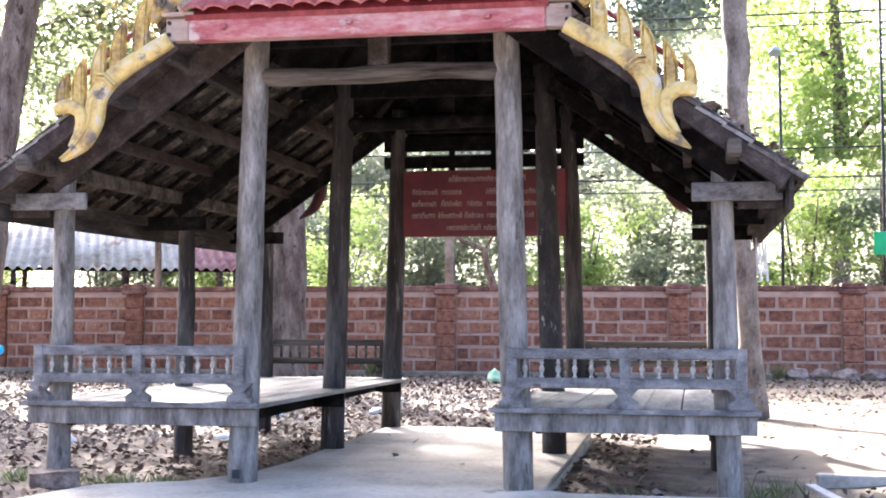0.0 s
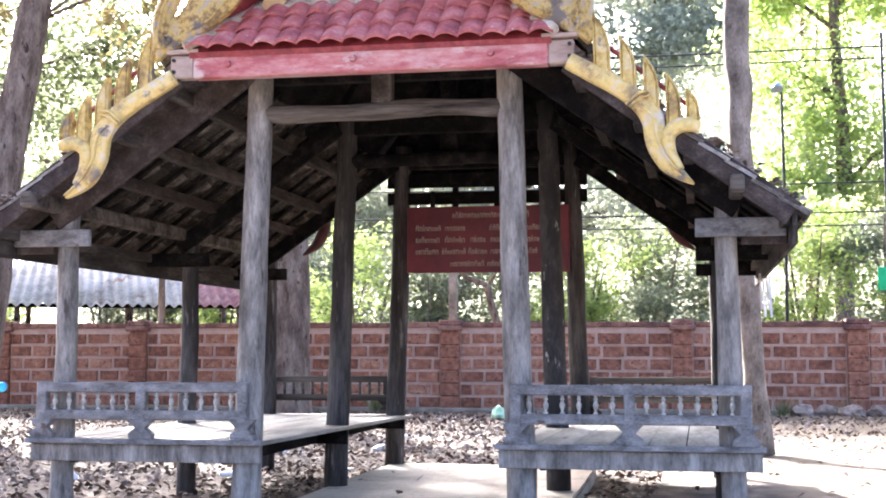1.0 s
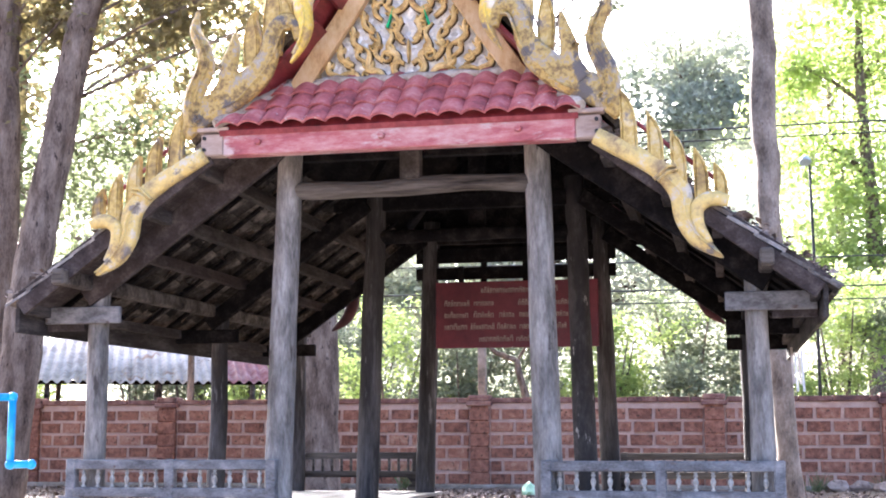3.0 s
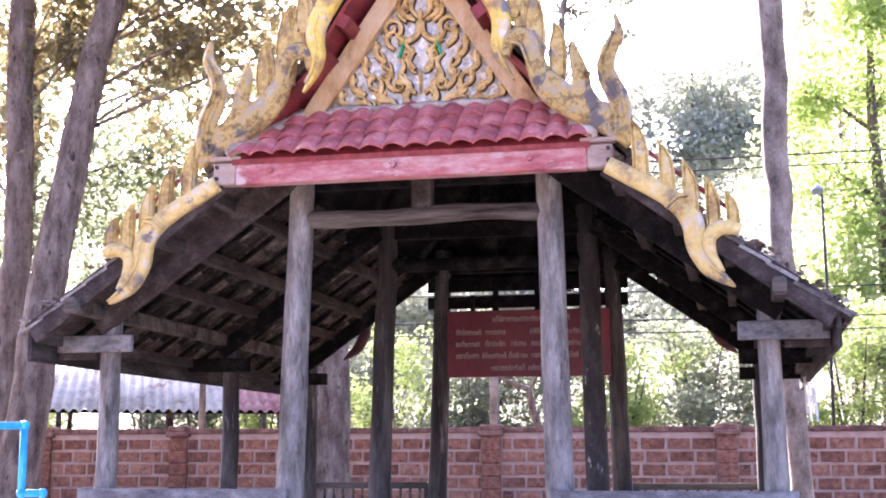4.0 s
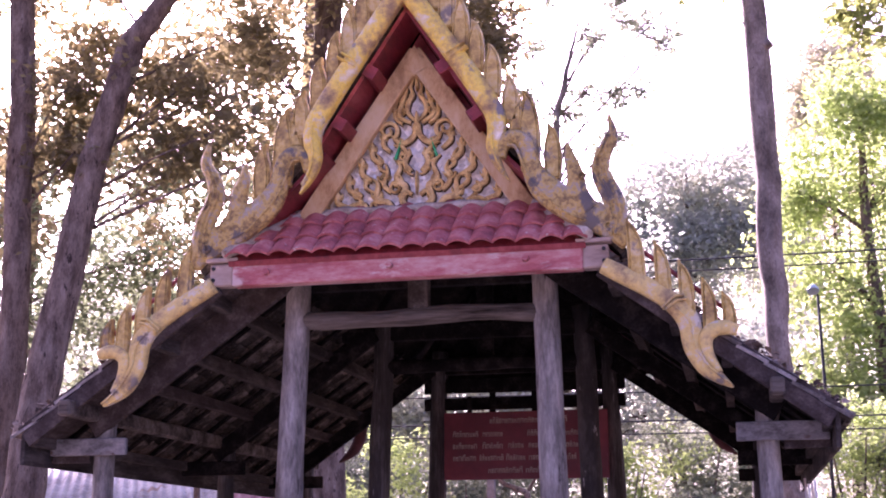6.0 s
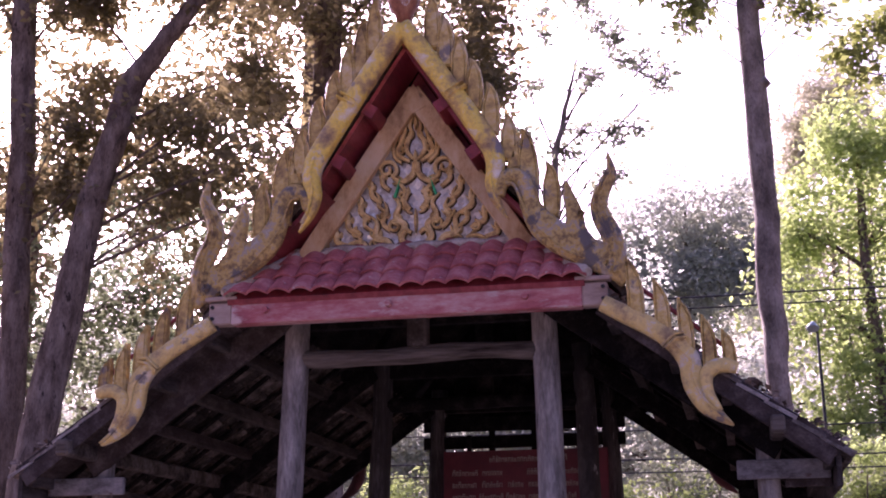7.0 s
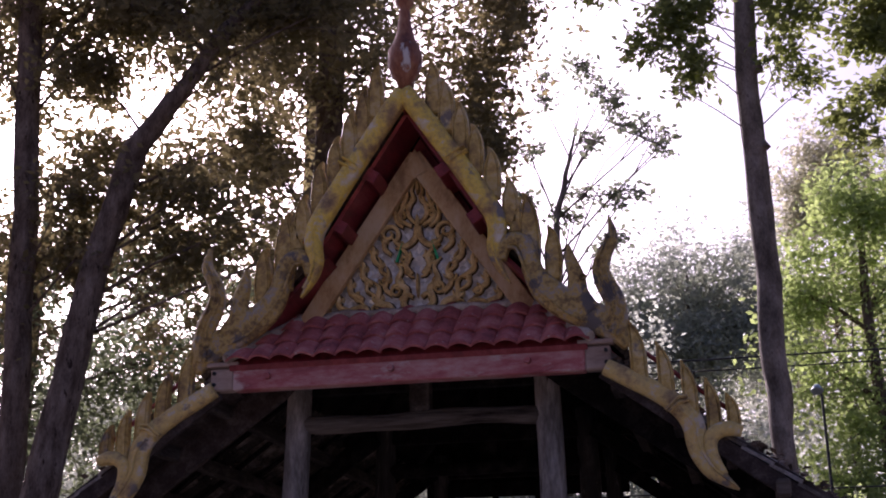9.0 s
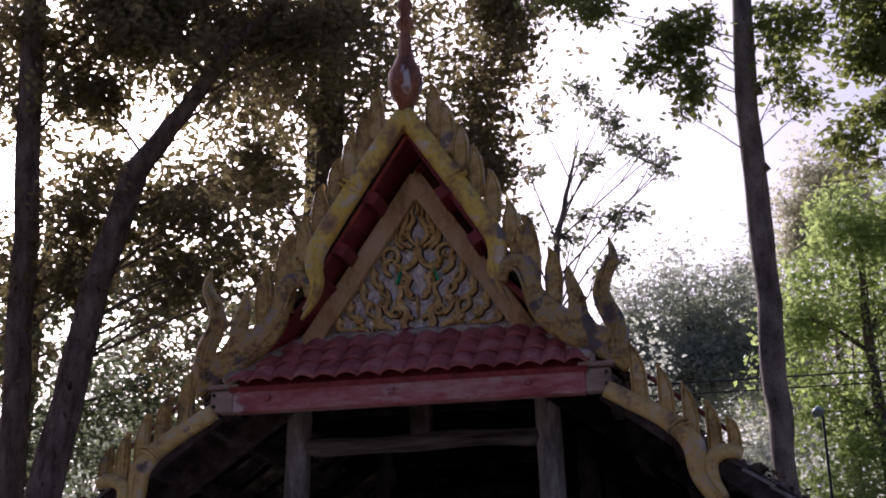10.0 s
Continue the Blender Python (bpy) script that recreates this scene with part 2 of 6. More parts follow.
def ground_material():
    """Brown litter soil that turns to pale sand towards the open yard."""
    m = surface("soil", [(0.3, (0.05, 0.035, 0.025)), (0.5, (0.13, 0.09, 0.06)), (0.72, (0.24, 0.18, 0.13))], 4, 0.95, 0.6, fine=9)
    nt = m.node_tree
    n, link = nt.nodes, nt.links.new
    bsdf = n["Principled BSDF"]
    brown = bsdf.inputs["Base Color"].links[0].from_socket
    geo = n.new("ShaderNodeNewGeometry")
    sep = n.new("ShaderNodeSeparateXYZ")
    link(geo.outputs["Position"], sep.inputs[0])
    wob = n.new("ShaderNodeTexNoise")
    wob.inputs["Scale"].default_value, wob.inputs["Detail"].default_value = 0.55, 5
    link(geo.outputs["Position"], wob.inputs["Vector"])
    add = n.new("ShaderNodeMath")
    add.operation = "MULTIPLY_ADD"
    add.inputs[1].default_value = 4.0
    link(wob.outputs["Fac"], add.inputs[0]), link(sep.outputs["X"], add.inputs[2])
    edge = n.new("ShaderNodeMapRange")
    edge.inputs["From Min"].default_value, edge.inputs["From Max"].default_value = 4.2, 5.0
    link(add.outputs[0], edge.inputs["Value"])
    sand = n.new("ShaderNodeValToRGB")
    sand.color_ramp.elements[0].color, sand.color_ramp.elements[1].color = (0.1, 0.07, 0.039, 1), (0.2, 0.15, 0.09, 1)
    fine = n.new("ShaderNodeTexNoise")
    fine.inputs["Scale"].default_value, fine.inputs["Detail"].default_value = 5, 10
    link(geo.outputs["Position"], fine.inputs["Vector"]), link(fine.outputs["Fac"], sand.inputs["Fac"])
    mc = n.new("ShaderNodeMix")
    mc.data_type = "RGBA"
    link(edge.outputs[0], mc.inputs[0]), link(brown, mc.inputs[6]), link(sand.outputs[0], mc.inputs[7])
    link(mc.outputs[2], bsdf.inputs["Base Color"])
    return m


def mirror_mosaic():
    m = bpy.data.materials.new("sky_whitened_mirror_mosaic")
    m.use_nodes = True
    nt = m.node_tree
    n, link = nt.nodes, nt.links.new
    b = n["Principled BSDF"]
    # Barely metallic: the bright sky's reflection is put into the near-white chip colour.
    b.inputs["Metallic"].default_value, b.inputs["Roughness"].default_value = 0.12, 0.12
    geo = n.new("ShaderNodeNewGeometry")
    vor = n.new("ShaderNodeTexVoronoi")
    vor.inputs["Scale"].default_value = 42
    link(geo.outputs["Position"], vor.inputs["Vector"])
    ramp = n.new("ShaderNodeValToRGB")
    ramp.color_ramp.elements[0].color, ramp.color_ramp.elements[1].color = (0.6, 0.56, 0.47, 1), (0.98, 0.92, 0.79, 1)
    link(vor.outputs["Color"], ramp.inputs["Fac"]), link(ramp.outputs[0], b.inputs["Base Color"])
    # every chip of glass is set at a slightly different angle
    tilt = n.new("ShaderNodeVectorMath")
    tilt.operation = "MULTIPLY_ADD"
    tilt.inputs[1].default_value, tilt.inputs[2].default_value = (1.1, 0.7, 1.1), (-0.55, -0.4, -0.3)
    link(vor.outputs["Color"], tilt.inputs[0])
    lean = n.new("ShaderNodeVectorMath")
    link(geo.outputs["Normal"], lean.inputs[0]), link(tilt.outputs[0], lean.inputs[1])
    unit = n.new("ShaderNodeVectorMath")
    unit.operation = "NORMALIZE"
    link(lean.outputs[0], unit.inputs[0]), link(unit.outputs[0], b.inputs["Normal"])
    return m


SOIL, MIRROR = ground_material(), mirror_mosaic()


# ---- mesh helpers ----
def part(name, bm, material, parent=None, label=""):
    """Links a bmesh as one mesh object, under a thing or a part."""
    me = bpy.data.meshes.new(name)
    bmesh.ops.recalc_face_normals(bm, faces=bm.faces)
    bm.to_mesh(me)
    bm.free()
    me.materials.append(material)
    ob = new(name, me)
    ob.parent = parent
    return tagged(ob, label)


def raw(name, verts, faces, material, parent=None, smooth=False):
    """A mesh from numpy vertices and triangles, linked."""
    me = bpy.data.meshes.new(name)
    verts, faces = np.asarray(verts, np.float32), np.asarray(faces, np.int32)
    me.vertices.add(len(verts)), me.loops.add(faces.size), me.polygons.add(len(faces))
    me.vertices.foreach_set("co", verts.ravel())
    me.loops.foreach_set("vertex_index", faces.ravel())
    k = faces.shape[1]
    me.polygons.foreach_set("loop_start", np.arange(len(faces), dtype=np.int32) * k)
    me.update(calc_edges=True)
    me.materials.append(material)
    if smooth:
        me.shade_smooth()
    ob = new(name, me)
    ob.parent = parent
    return ob


def thing(name, label, category, group="", kind="", at=(0, 0, 0)):
    ob = new(name)
    ob.location = at
    ob.empty_display_size = 0.2
    return tagged(ob, label, category, group, kind)


def box(bm, x0, x1, y0, y1, z0, z1, bevel=0.006):
    made = bmesh.ops.create_cube(bm, size=1.0, matrix=Matrix.Translation(((x0 + x1) / 2, (y0 + y1) / 2, (z0 + z1) / 2)) @ Matrix.Diagonal((x1 - x0, y1 - y0, z1 - z0, 1)))
    if bevel:
        edges = list({e for v in made["verts"] for e in v.link_edges})
        bmesh.ops.bevel(bm, geom=edges, offset=bevel, segments=1, affect="EDGES")
    return bm


def beam(bm, p, q, w, h, bevel=0.006, up=(0, 0, 1)):
    """A bevelled plank from p to q, w wide and h high."""
    p, q = Vector(p), Vector(q)
    d = (q - p).normalized()
    s = d.cross(Vector(up)).normalized()
    u = s.cross(d)
    turn = Matrix((s, d, u)).transposed().to_4x4()
    made = bmesh.ops.create_cube(bm, size=1.0, matrix=Matrix.Translation((p + q) / 2) @ turn @ Matrix.Diagonal((w, (q - p).length, h, 1)))
    if bevel:
        edges = list({e for v in made["verts"] for e in v.link_edges})
        bmesh.ops.bevel(bm, geom=edges, offset=bevel, segments=1, affect="EDGES")
    return bm


def log(bm, pts, radii, sides=14, wob=0.0, seed=0.0, cap=True):
    """A round timber or limb along pts with its own radius at each point and an uneven skin."""
    rings = []
    pts = [Vector(p) for p in pts]
    ref = Vector((0.31, 0.93, 0.2))
    for i, p in enumerate(pts):
        d = (pts[min(i + 1, len(pts) - 1)] - pts[max(i - 1, 0)]).normalized()
        s = d.cross(ref).normalized()
        u = s.cross(d)
        ring = []
        for k in range(sides):
            a = 2 * math.pi * k / sides
            r = radii[i]
            if wob:
                r *= 1 + wob * noise.noise(Vector((math.cos(a) * 1.4, math.sin(a) * 1.4, seed + i * 0.55)))
            ring.append(bm.verts.new(p + s * math.cos(a) * r + u * math.sin(a) * r))
        rings.append(ring)
    for a, b in zip(rings, rings[1:]):
        for k in range(sides):
            f = bm.faces.new((a[k], a[(k + 1) % sides], b[(k + 1) % sides], b[k]))
            f.smooth = True
    if cap:
        bm.faces.new(rings[0][::-1]), bm.faces.new(rings[-1])
    return bm


def along(p, q, n):
    p, q = Vector(p), Vector(q)
    return [p.lerp(q, i / (n - 1)) for i in range(n)]


def spline(pts, steps=5, closed=True):
    """A smooth line through the points."""
    n, out = len(pts), []
    P = [Vector((x, z)) for x, z in pts]
    for i in range(n if closed else n - 1):
        a, b, c, d = (P[(i + k) % n] if closed else P[min(max(i + k, 0), n - 1)] for k in (-1, 0, 1, 2))
        for s in range(steps):
            t = s / steps
            out.append(0.5 * (2 * b + (c - a) * t + (2 * a - 5 * b + 4 * c - d) * t * t + (3 * b - a - 3 * c + d) * t ** 3))
    if not closed:
        out.append(P[-1])
    return out


def plate(bm, outline, y0, y1, bevel=0.008, flip=1):
    """A carved board: an outline in x and z with depth from y0 (front) to y1; its front has a raised rim."""
    vs = [bm.verts.new((flip * p[0], y0, p[1])) for p in outline]
    f = bm.faces.new(vs)
    f.normal_update()
    if f.normal.y > 0:
        f.normal_flip()
    back = bmesh.ops.extrude_face_region(bm, geom=[f])
    bmesh.ops.translate(bm, verts=[v for v in back["geom"] if isinstance(v, bmesh.types.BMVert)], vec=(0, y1 - y0, 0))
    if bevel:
        rim = [e for e in f.edges]
        bmesh.ops.bevel(bm, geom=rim, offset=bevel, segments=2, affect="EDGES", clamp_overlap=True)
    return bm


def carved_plate(bm, outline, y0, y1, flip, steps):
    front = [bm.verts.new((flip * p[0], y0, p[1])) for p in outline]
    back = [bm.verts.new((flip * p[0], y1, p[1])) for p in outline]
    n = len(front)
    for i in range(n):
        bm.faces.new((front[i], front[(i + 1) % n], back[(i + 1) % n], back[i]))
    # inner rings, each drawn in a little and raised or sunk, then a triangle fill
    centre = [Vector((flip * p[0], p[1])) for p in outline]
    normals = []
    for i in range(n):
        d = (centre[(i + 1) % n] - centre[i - 1])
        d = d.normalized() if d.length > 1e-9 else Vector((1, 0))
        normals.append(Vector((-d.y, d.x)))
    area = sum(centre[i - 1].x * centre[i].y - centre[i].x * centre[i - 1].y for i in range(n))
    way = 1.0 if area > 0 else -1.0
    ring, inset, y = front, 0.0, y0
    for thick, depth in steps:
        inset, y = inset + thick, y - depth
        inner = [bm.verts.new((c.x + k.x * way * inset, y, c.y + k.y * way * inset)) for c, k in zip(centre, normals)]
        for i in range(n):
            bm.faces.new((ring[i], ring[(i + 1) % n], inner[(i + 1) % n], inner[i]))
        ring = inner
    for loop in (ring, back):
        for t in tessellate_polygon([[Vector((c.x, c.y, 0)) for c in centre]]):
            bm.faces.new([loop[k] for k in t])
    return bm


def ribbon(bm, pts, widths, y, relief):
    """A carved tendril on the plane y: a ridge along pts (x, z) with sloping sides."""
    P = [Vector(p) for p in pts]
    rows = []
    for i, p in enumerate(P):
        d = (P[min(i + 1, len(P) - 1)] - P[max(i - 1, 0)])
        d = d.normalized() if d.length > 1e-9 else Vector((1, 0))
        s = Vector((-d.y, d.x)) * widths[i]
        rows.append([bm.verts.new((p.x + s.x, y + 0.022, p.y + s.y)), bm.verts.new((p.x + s.x * 0.8, y - relief * 0.75, p.y + s.y * 0.8)),
                     bm.verts.new((p.x, y - relief, p.y)), bm.verts.new((p.x - s.x * 0.8, y - relief * 0.75, p.y - s.y * 0.8)), bm.verts.new((p.x - s.x, y + 0.022, p.y - s.y))])
    for a, b in zip(rows, rows[1:]):
        for k in range(4):
            bm.faces.new((a[k], a[k + 1], b[k + 1], b[k]))
    return bm


def leaves(centres, spread, count, size, seed, droop=0.25, flat=0.6):
    """Vertices and triangles of folded leaves scattered round centres."""
    g = np.random.default_rng(seed)
    c = np.repeat(np.asarray(centres, float), count, axis=0)
    n = len(c)
    c = c + g.normal(0, 1, (n, 3)) * np.asarray(spread)
    d = g.normal(0, 1, (n, 3))
    d[:, 2] = d[:, 2] * flat - droop
    d /= np.linalg.norm(d, axis=1, keepdims=True)
    s = np.cross(d, g.normal(0, 1, (n, 3)))
    s /= np.linalg.norm(s, axis=1, keepdims=True)
    u = np.cross(d, s)
    L = size * g.uniform(0.6, 1.3, (n, 1))
    W = L * g.uniform(0.2, 0.32, (n, 1))
    v = np.stack([c, c + d * L * 0.5 + s * W + u * L * 0.1, c + d * L, c + d * L * 0.5 - s * W + u * L * 0.1], axis=1).reshape(-1, 3)
    k = np.arange(n)[:, None] * 4
    return v, np.concatenate([k + [[0, 1, 2]], k + [[0, 2, 3]]], axis=1).reshape(-1, 3)

# ---- ground, floor and boundary wall ----
def height(x, y):
    h = 0.05 * noise.noise(Vector((x * 0.6, y * 0.6, 0))) + 0.02 * noise.noise(Vector((x * 2.3, y * 2.3, 3)))
    h *= 1.0 if math.hypot(x, y) < 60 else 0.0
    return -0.09 + h + (0.1 * min(1, max(0, (y - 9) / 6)) if y < 40 else 0.1)


def build_ground():
    def axis(lo, hi, step):
        near = list(np.arange(lo, hi + step / 2, step))
        far = [8, 16, 30, 55, 100, 190, 350, 700]
        return [lo - d for d in far[::-1]] + near + [hi + d for d in far]
    xs, ys = axis(-14, 8, 0.2), axis(-12, 18, 0.2)
    v = [(x, y, height(x, y)) for y in ys for x in xs]
    w = len(xs)
    f = [(j * w + i, j * w + i + 1, (j + 1) * w + i + 1, (j + 1) * w + i) for j in range(len(ys) - 1) for i in range(w - 1)]
    return tagged(raw("ground", v, f, SOIL, smooth=True), "brown leaf-strewn soil that opens to pale sand", "ground", kind="structure")


build_ground()


def build_floor():
    bm = bmesh.new()
    line = [(-0.93, 4.3), (-0.95, 2.6), (-0.93, 1.2), (-1.0, 0.5), (-1.25, -0.02), (-1.75, -0.3), (-1.9, -0.9), (-2.2, -3.0), (-3.0, -12.0), (9.0, -12.0), (9.0, -0.55), (5.0, -0.42), (2.5, -0.16), (1.2, -0.12), (1.05, 0.0), (1.05, 2.0), (1.03, 3.7), (1.0, 4.3)]
    vs = [bm.verts.new((x, y, 0)) for x, y in line]
    f = bm.faces.new(vs)
    low = bmesh.ops.extrude_face_region(bm, geom=[f])
    bmesh.ops.translate(bm, verts=[q for q in low["geom"] if isinstance(q, bmesh.types.BMVert)], vec=(0, 0, -0.3))
    bmesh.ops.bevel(bm, geom=list(f.edges), offset=0.02, segments=2, affect="EDGES")
    return tagged(part("pavement", bm, CONCRETE), "worn pale concrete floor and apron with stains", "pavement", kind="structure")


build_floor()

WALL_P, WALL_Q = Vector((-10.75, 14.62, 0)), Vector((4.56, 14.98, 0))
WALL_DIR = (WALL_Q - WALL_P).normalized()
WALL_N = Vector((WALL_DIR.y, -WALL_DIR.x, 0))
WALL_TURN = math.atan2(WALL_DIR.y, WALL_DIR.x)
TOP = 1.47


def wall_matrix(s, z, out=0.0):
    """A place s metres along the boundary wall, z up, out metres towards the pavilion."""
    p = WALL_P + WALL_DIR * s + WALL_N * out
    return Matrix.Translation((p.x, p.y, z)) @ Matrix.Rotation(WALL_TURN, 4, "Z")


FOOTING = surface("mossy_footing", [(0.2, (0.1, 0.085, 0.06)), (0.5, (0.24, 0.2, 0.15)), (0.8, (0.36, 0.31, 0.25))], 3, 0.95, 0.5)


def build_boundary_wall():
    bm = bmesh.new()
    box(bm, -10, 30, 0.0, 0.2, -0.3, TOP, 0)
    core = tagged(part("wall_north", bm, JOINT), "laterite block boundary wall with pink mortar joints", "wall", kind="structure")
    core.matrix_basis = wall_matrix(0, 0)
    # one block mesh in four uneven shapes
    shapes = []
    for k in range(4):
        b = bmesh.new()
        box(b, -0.5, 0.5, -0.03, 0.06, -0.5, 0.5, 0.0)
        bmesh.ops.bevel(b, geom=[e for e in b.edges], offset=0.022, segments=1, affect="EDGES")
        for v in b.verts:
            v.co += Vector((0.045 * noise.noise(v.co * 3 + Vector((k * 7, 0, 0))), 0.018 * noise.noise(v.co * 4 + Vector((0, k * 5, 0))), 0.08 * noise.noise(v.co * 3 + Vector((0, 0, k * 9)))))
        me = bpy.data.meshes.new("block")
        b.to_mesh(me)
        b.free()
        me.materials.append(LATERITE)
        shapes.append(me)
    piers = [-2.85, 0.0, 2.67, 5.55, 8.43, 12.44, 15.31, 18.2, 21.1]
    course, rows = 0.222, 6
    far = bmesh.new()
    for i, s0 in enumerate(piers[:-1]):
        a, e = s0 + 0.17, piers[i + 1] - 0.17
        for r in range(rows):
            s = a - (0.22 if r % 2 else 0.0)
            while s < e - 0.03:
                ln = rnd.uniform(0.39, 0.47)
                s1, s2 = max(s, a), min(s + ln, e)
                s += ln
                if s2 - s1 < 0.06:
                    continue
                m = wall_matrix((s1 + s2) / 2, 0.05 + course * (r + 0.5), rnd.uniform(-0.008, 0.008)) @ Matrix.Diagonal((s2 - s1 - 0.05, 1, course - 0.05, 1))
                me = shapes[rnd.randrange(4)]
                if -1.2 < s1 < 16.4:
                    o = new("block", me)
                    o.parent = core
                    o.matrix_parent_inverse = core.matrix_basis.inverted()
                    o.matrix_basis = m
                else:
                    t = bmesh.new()
                    t.from_mesh(me)
                    t.transform(core.matrix_basis.inverted() @ m)
                    tmp = bpy.data.meshes.new("block")
                    t.to_mesh(tmp)
                    t.free()
                    far.from_mesh(tmp)
    bm = bmesh.new()
    box(bm, -10, 30, -0.13, 0.1, -0.3, 0.07, 0.02)
    part("footing", bm, FOOTING, core, "mossy grey-brown footing")
    rest = part("far_blocks", far, LATERITE, core)
    tagged(rest, kind="stuff")
    # coping slabs and piers
    for i, s0 in enumerate(piers[:-1]):
        s = s0 + 0.2
        while s < piers[i + 1] - 0.21:
            s2 = min(s + rnd.uniform(0.5, 0.62), piers[i + 1] - 0.19)
            b = bmesh.new()
            box(b, s + 0.005, s2 - 0.005, -0.05, 0.24, TOP - 0.005, TOP + 0.085 + rnd.uniform(-0.006, 0.006), 0.012)
            part("coping_stone", b, COPING, core)
            s = s2
    for s0 in piers:
        b = bmesh.new()
        for r in range(rows):
            box(b, s0 - 0.17 + rnd.uniform(-0.006, 0.006), s0 + 0.17 + rnd.uniform(-0.006, 0.006), -0.09, 0.24, 0.05 + course * r, 0.05 + course * (r + 1) - 0.012, 0.014)
        box(b, s0 - 0.15, s0 + 0.15, -0.07, 0.22, -0.3, TOP + 0.02, 0)
        pier = part("pier", b, LATERITE, core, "block pier of the boundary wall")
        b = bmesh.new()
        box(b, s0 - 0.22, s0 + 0.22, -0.13, 0.28, TOP - 0.06, TOP + 0.03, 0.015)
        box(b, s0 - 0.19, s0 + 0.19, -0.11, 0.26, TOP + 0.03, TOP + 0.13, 0.02)
        cap = part("pier_cap", b, COPING, pier)


build_boundary_wall()


# ---- pavilion ----
pavilion = thing("pavilion", "open wooden temple pavilion with gilded flame gables and red tiles", "pavilion")
BAYS = (0.0, 2.14, 4.2)
FRONT, BACK = -0.4, 4.62


def wing_z(u):
    """Top of the wing roof at the distance u from the axis."""
    return 2.80 - 0.735 * (abs(u) - 1.25)


def column(x, y, z0, z1, r0, r1, lean, seed):
    bm = bmesh.new()
    n = 13
    pts = [(x + (lean * (i / (n - 1)) + 0.012 * noise.noise(Vector((seed, i * 0.35, 1)))), y + 0.012 * noise.noise(Vector((seed, i * 0.35, 9))), z0 + (z1 - z0) * i / (n - 1)) for i in range(n)]
    log(bm, pts, [r0 + (r1 - r0) * i / (n - 1) for i in range(n)], 18, 0.09, seed)
    # front columns take plain wood, those behind a copy with shade painted in
    return part("column", bm, GREYWOOD if y < 1 else FLAKED if 0 < x < 1 and y < 3 else SHADECOL, pavilion, "charred column with white flaking paint" if 0 < x < 1 and 1 < y < 3 else "")


# Darker copy of the column wood; the interior's shade is in its colour.
SHADECOL = surface("shade_dark_column_wood", [(0.2, (0.016, 0.014, 0.012)), (0.5, (0.046, 0.04, 0.036)), (0.8, (0.14, 0.125, 0.112))], 8, 0.85, 0.5, (1, 1, 0.13), 6, spots=((0.24, 0.22, 0.2), 9, 0.64), gloss=0.25)
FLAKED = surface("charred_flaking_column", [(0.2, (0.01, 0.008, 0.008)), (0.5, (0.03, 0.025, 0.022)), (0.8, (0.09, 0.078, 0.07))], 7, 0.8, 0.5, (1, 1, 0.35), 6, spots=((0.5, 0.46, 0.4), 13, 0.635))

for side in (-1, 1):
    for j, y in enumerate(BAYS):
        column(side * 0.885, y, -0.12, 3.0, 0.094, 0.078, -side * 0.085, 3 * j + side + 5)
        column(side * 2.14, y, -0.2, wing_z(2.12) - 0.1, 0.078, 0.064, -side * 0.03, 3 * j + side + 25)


PURLIN = surface("grey_brown_purlin", [(0.2, (0.018, 0.014, 0.012)), (0.5, (0.045, 0.037, 0.031)), (0.8, (0.12, 0.1, 0.086))], 9, 0.95, 0.4, (1, 0.2, 1), 6, gloss=0.15)


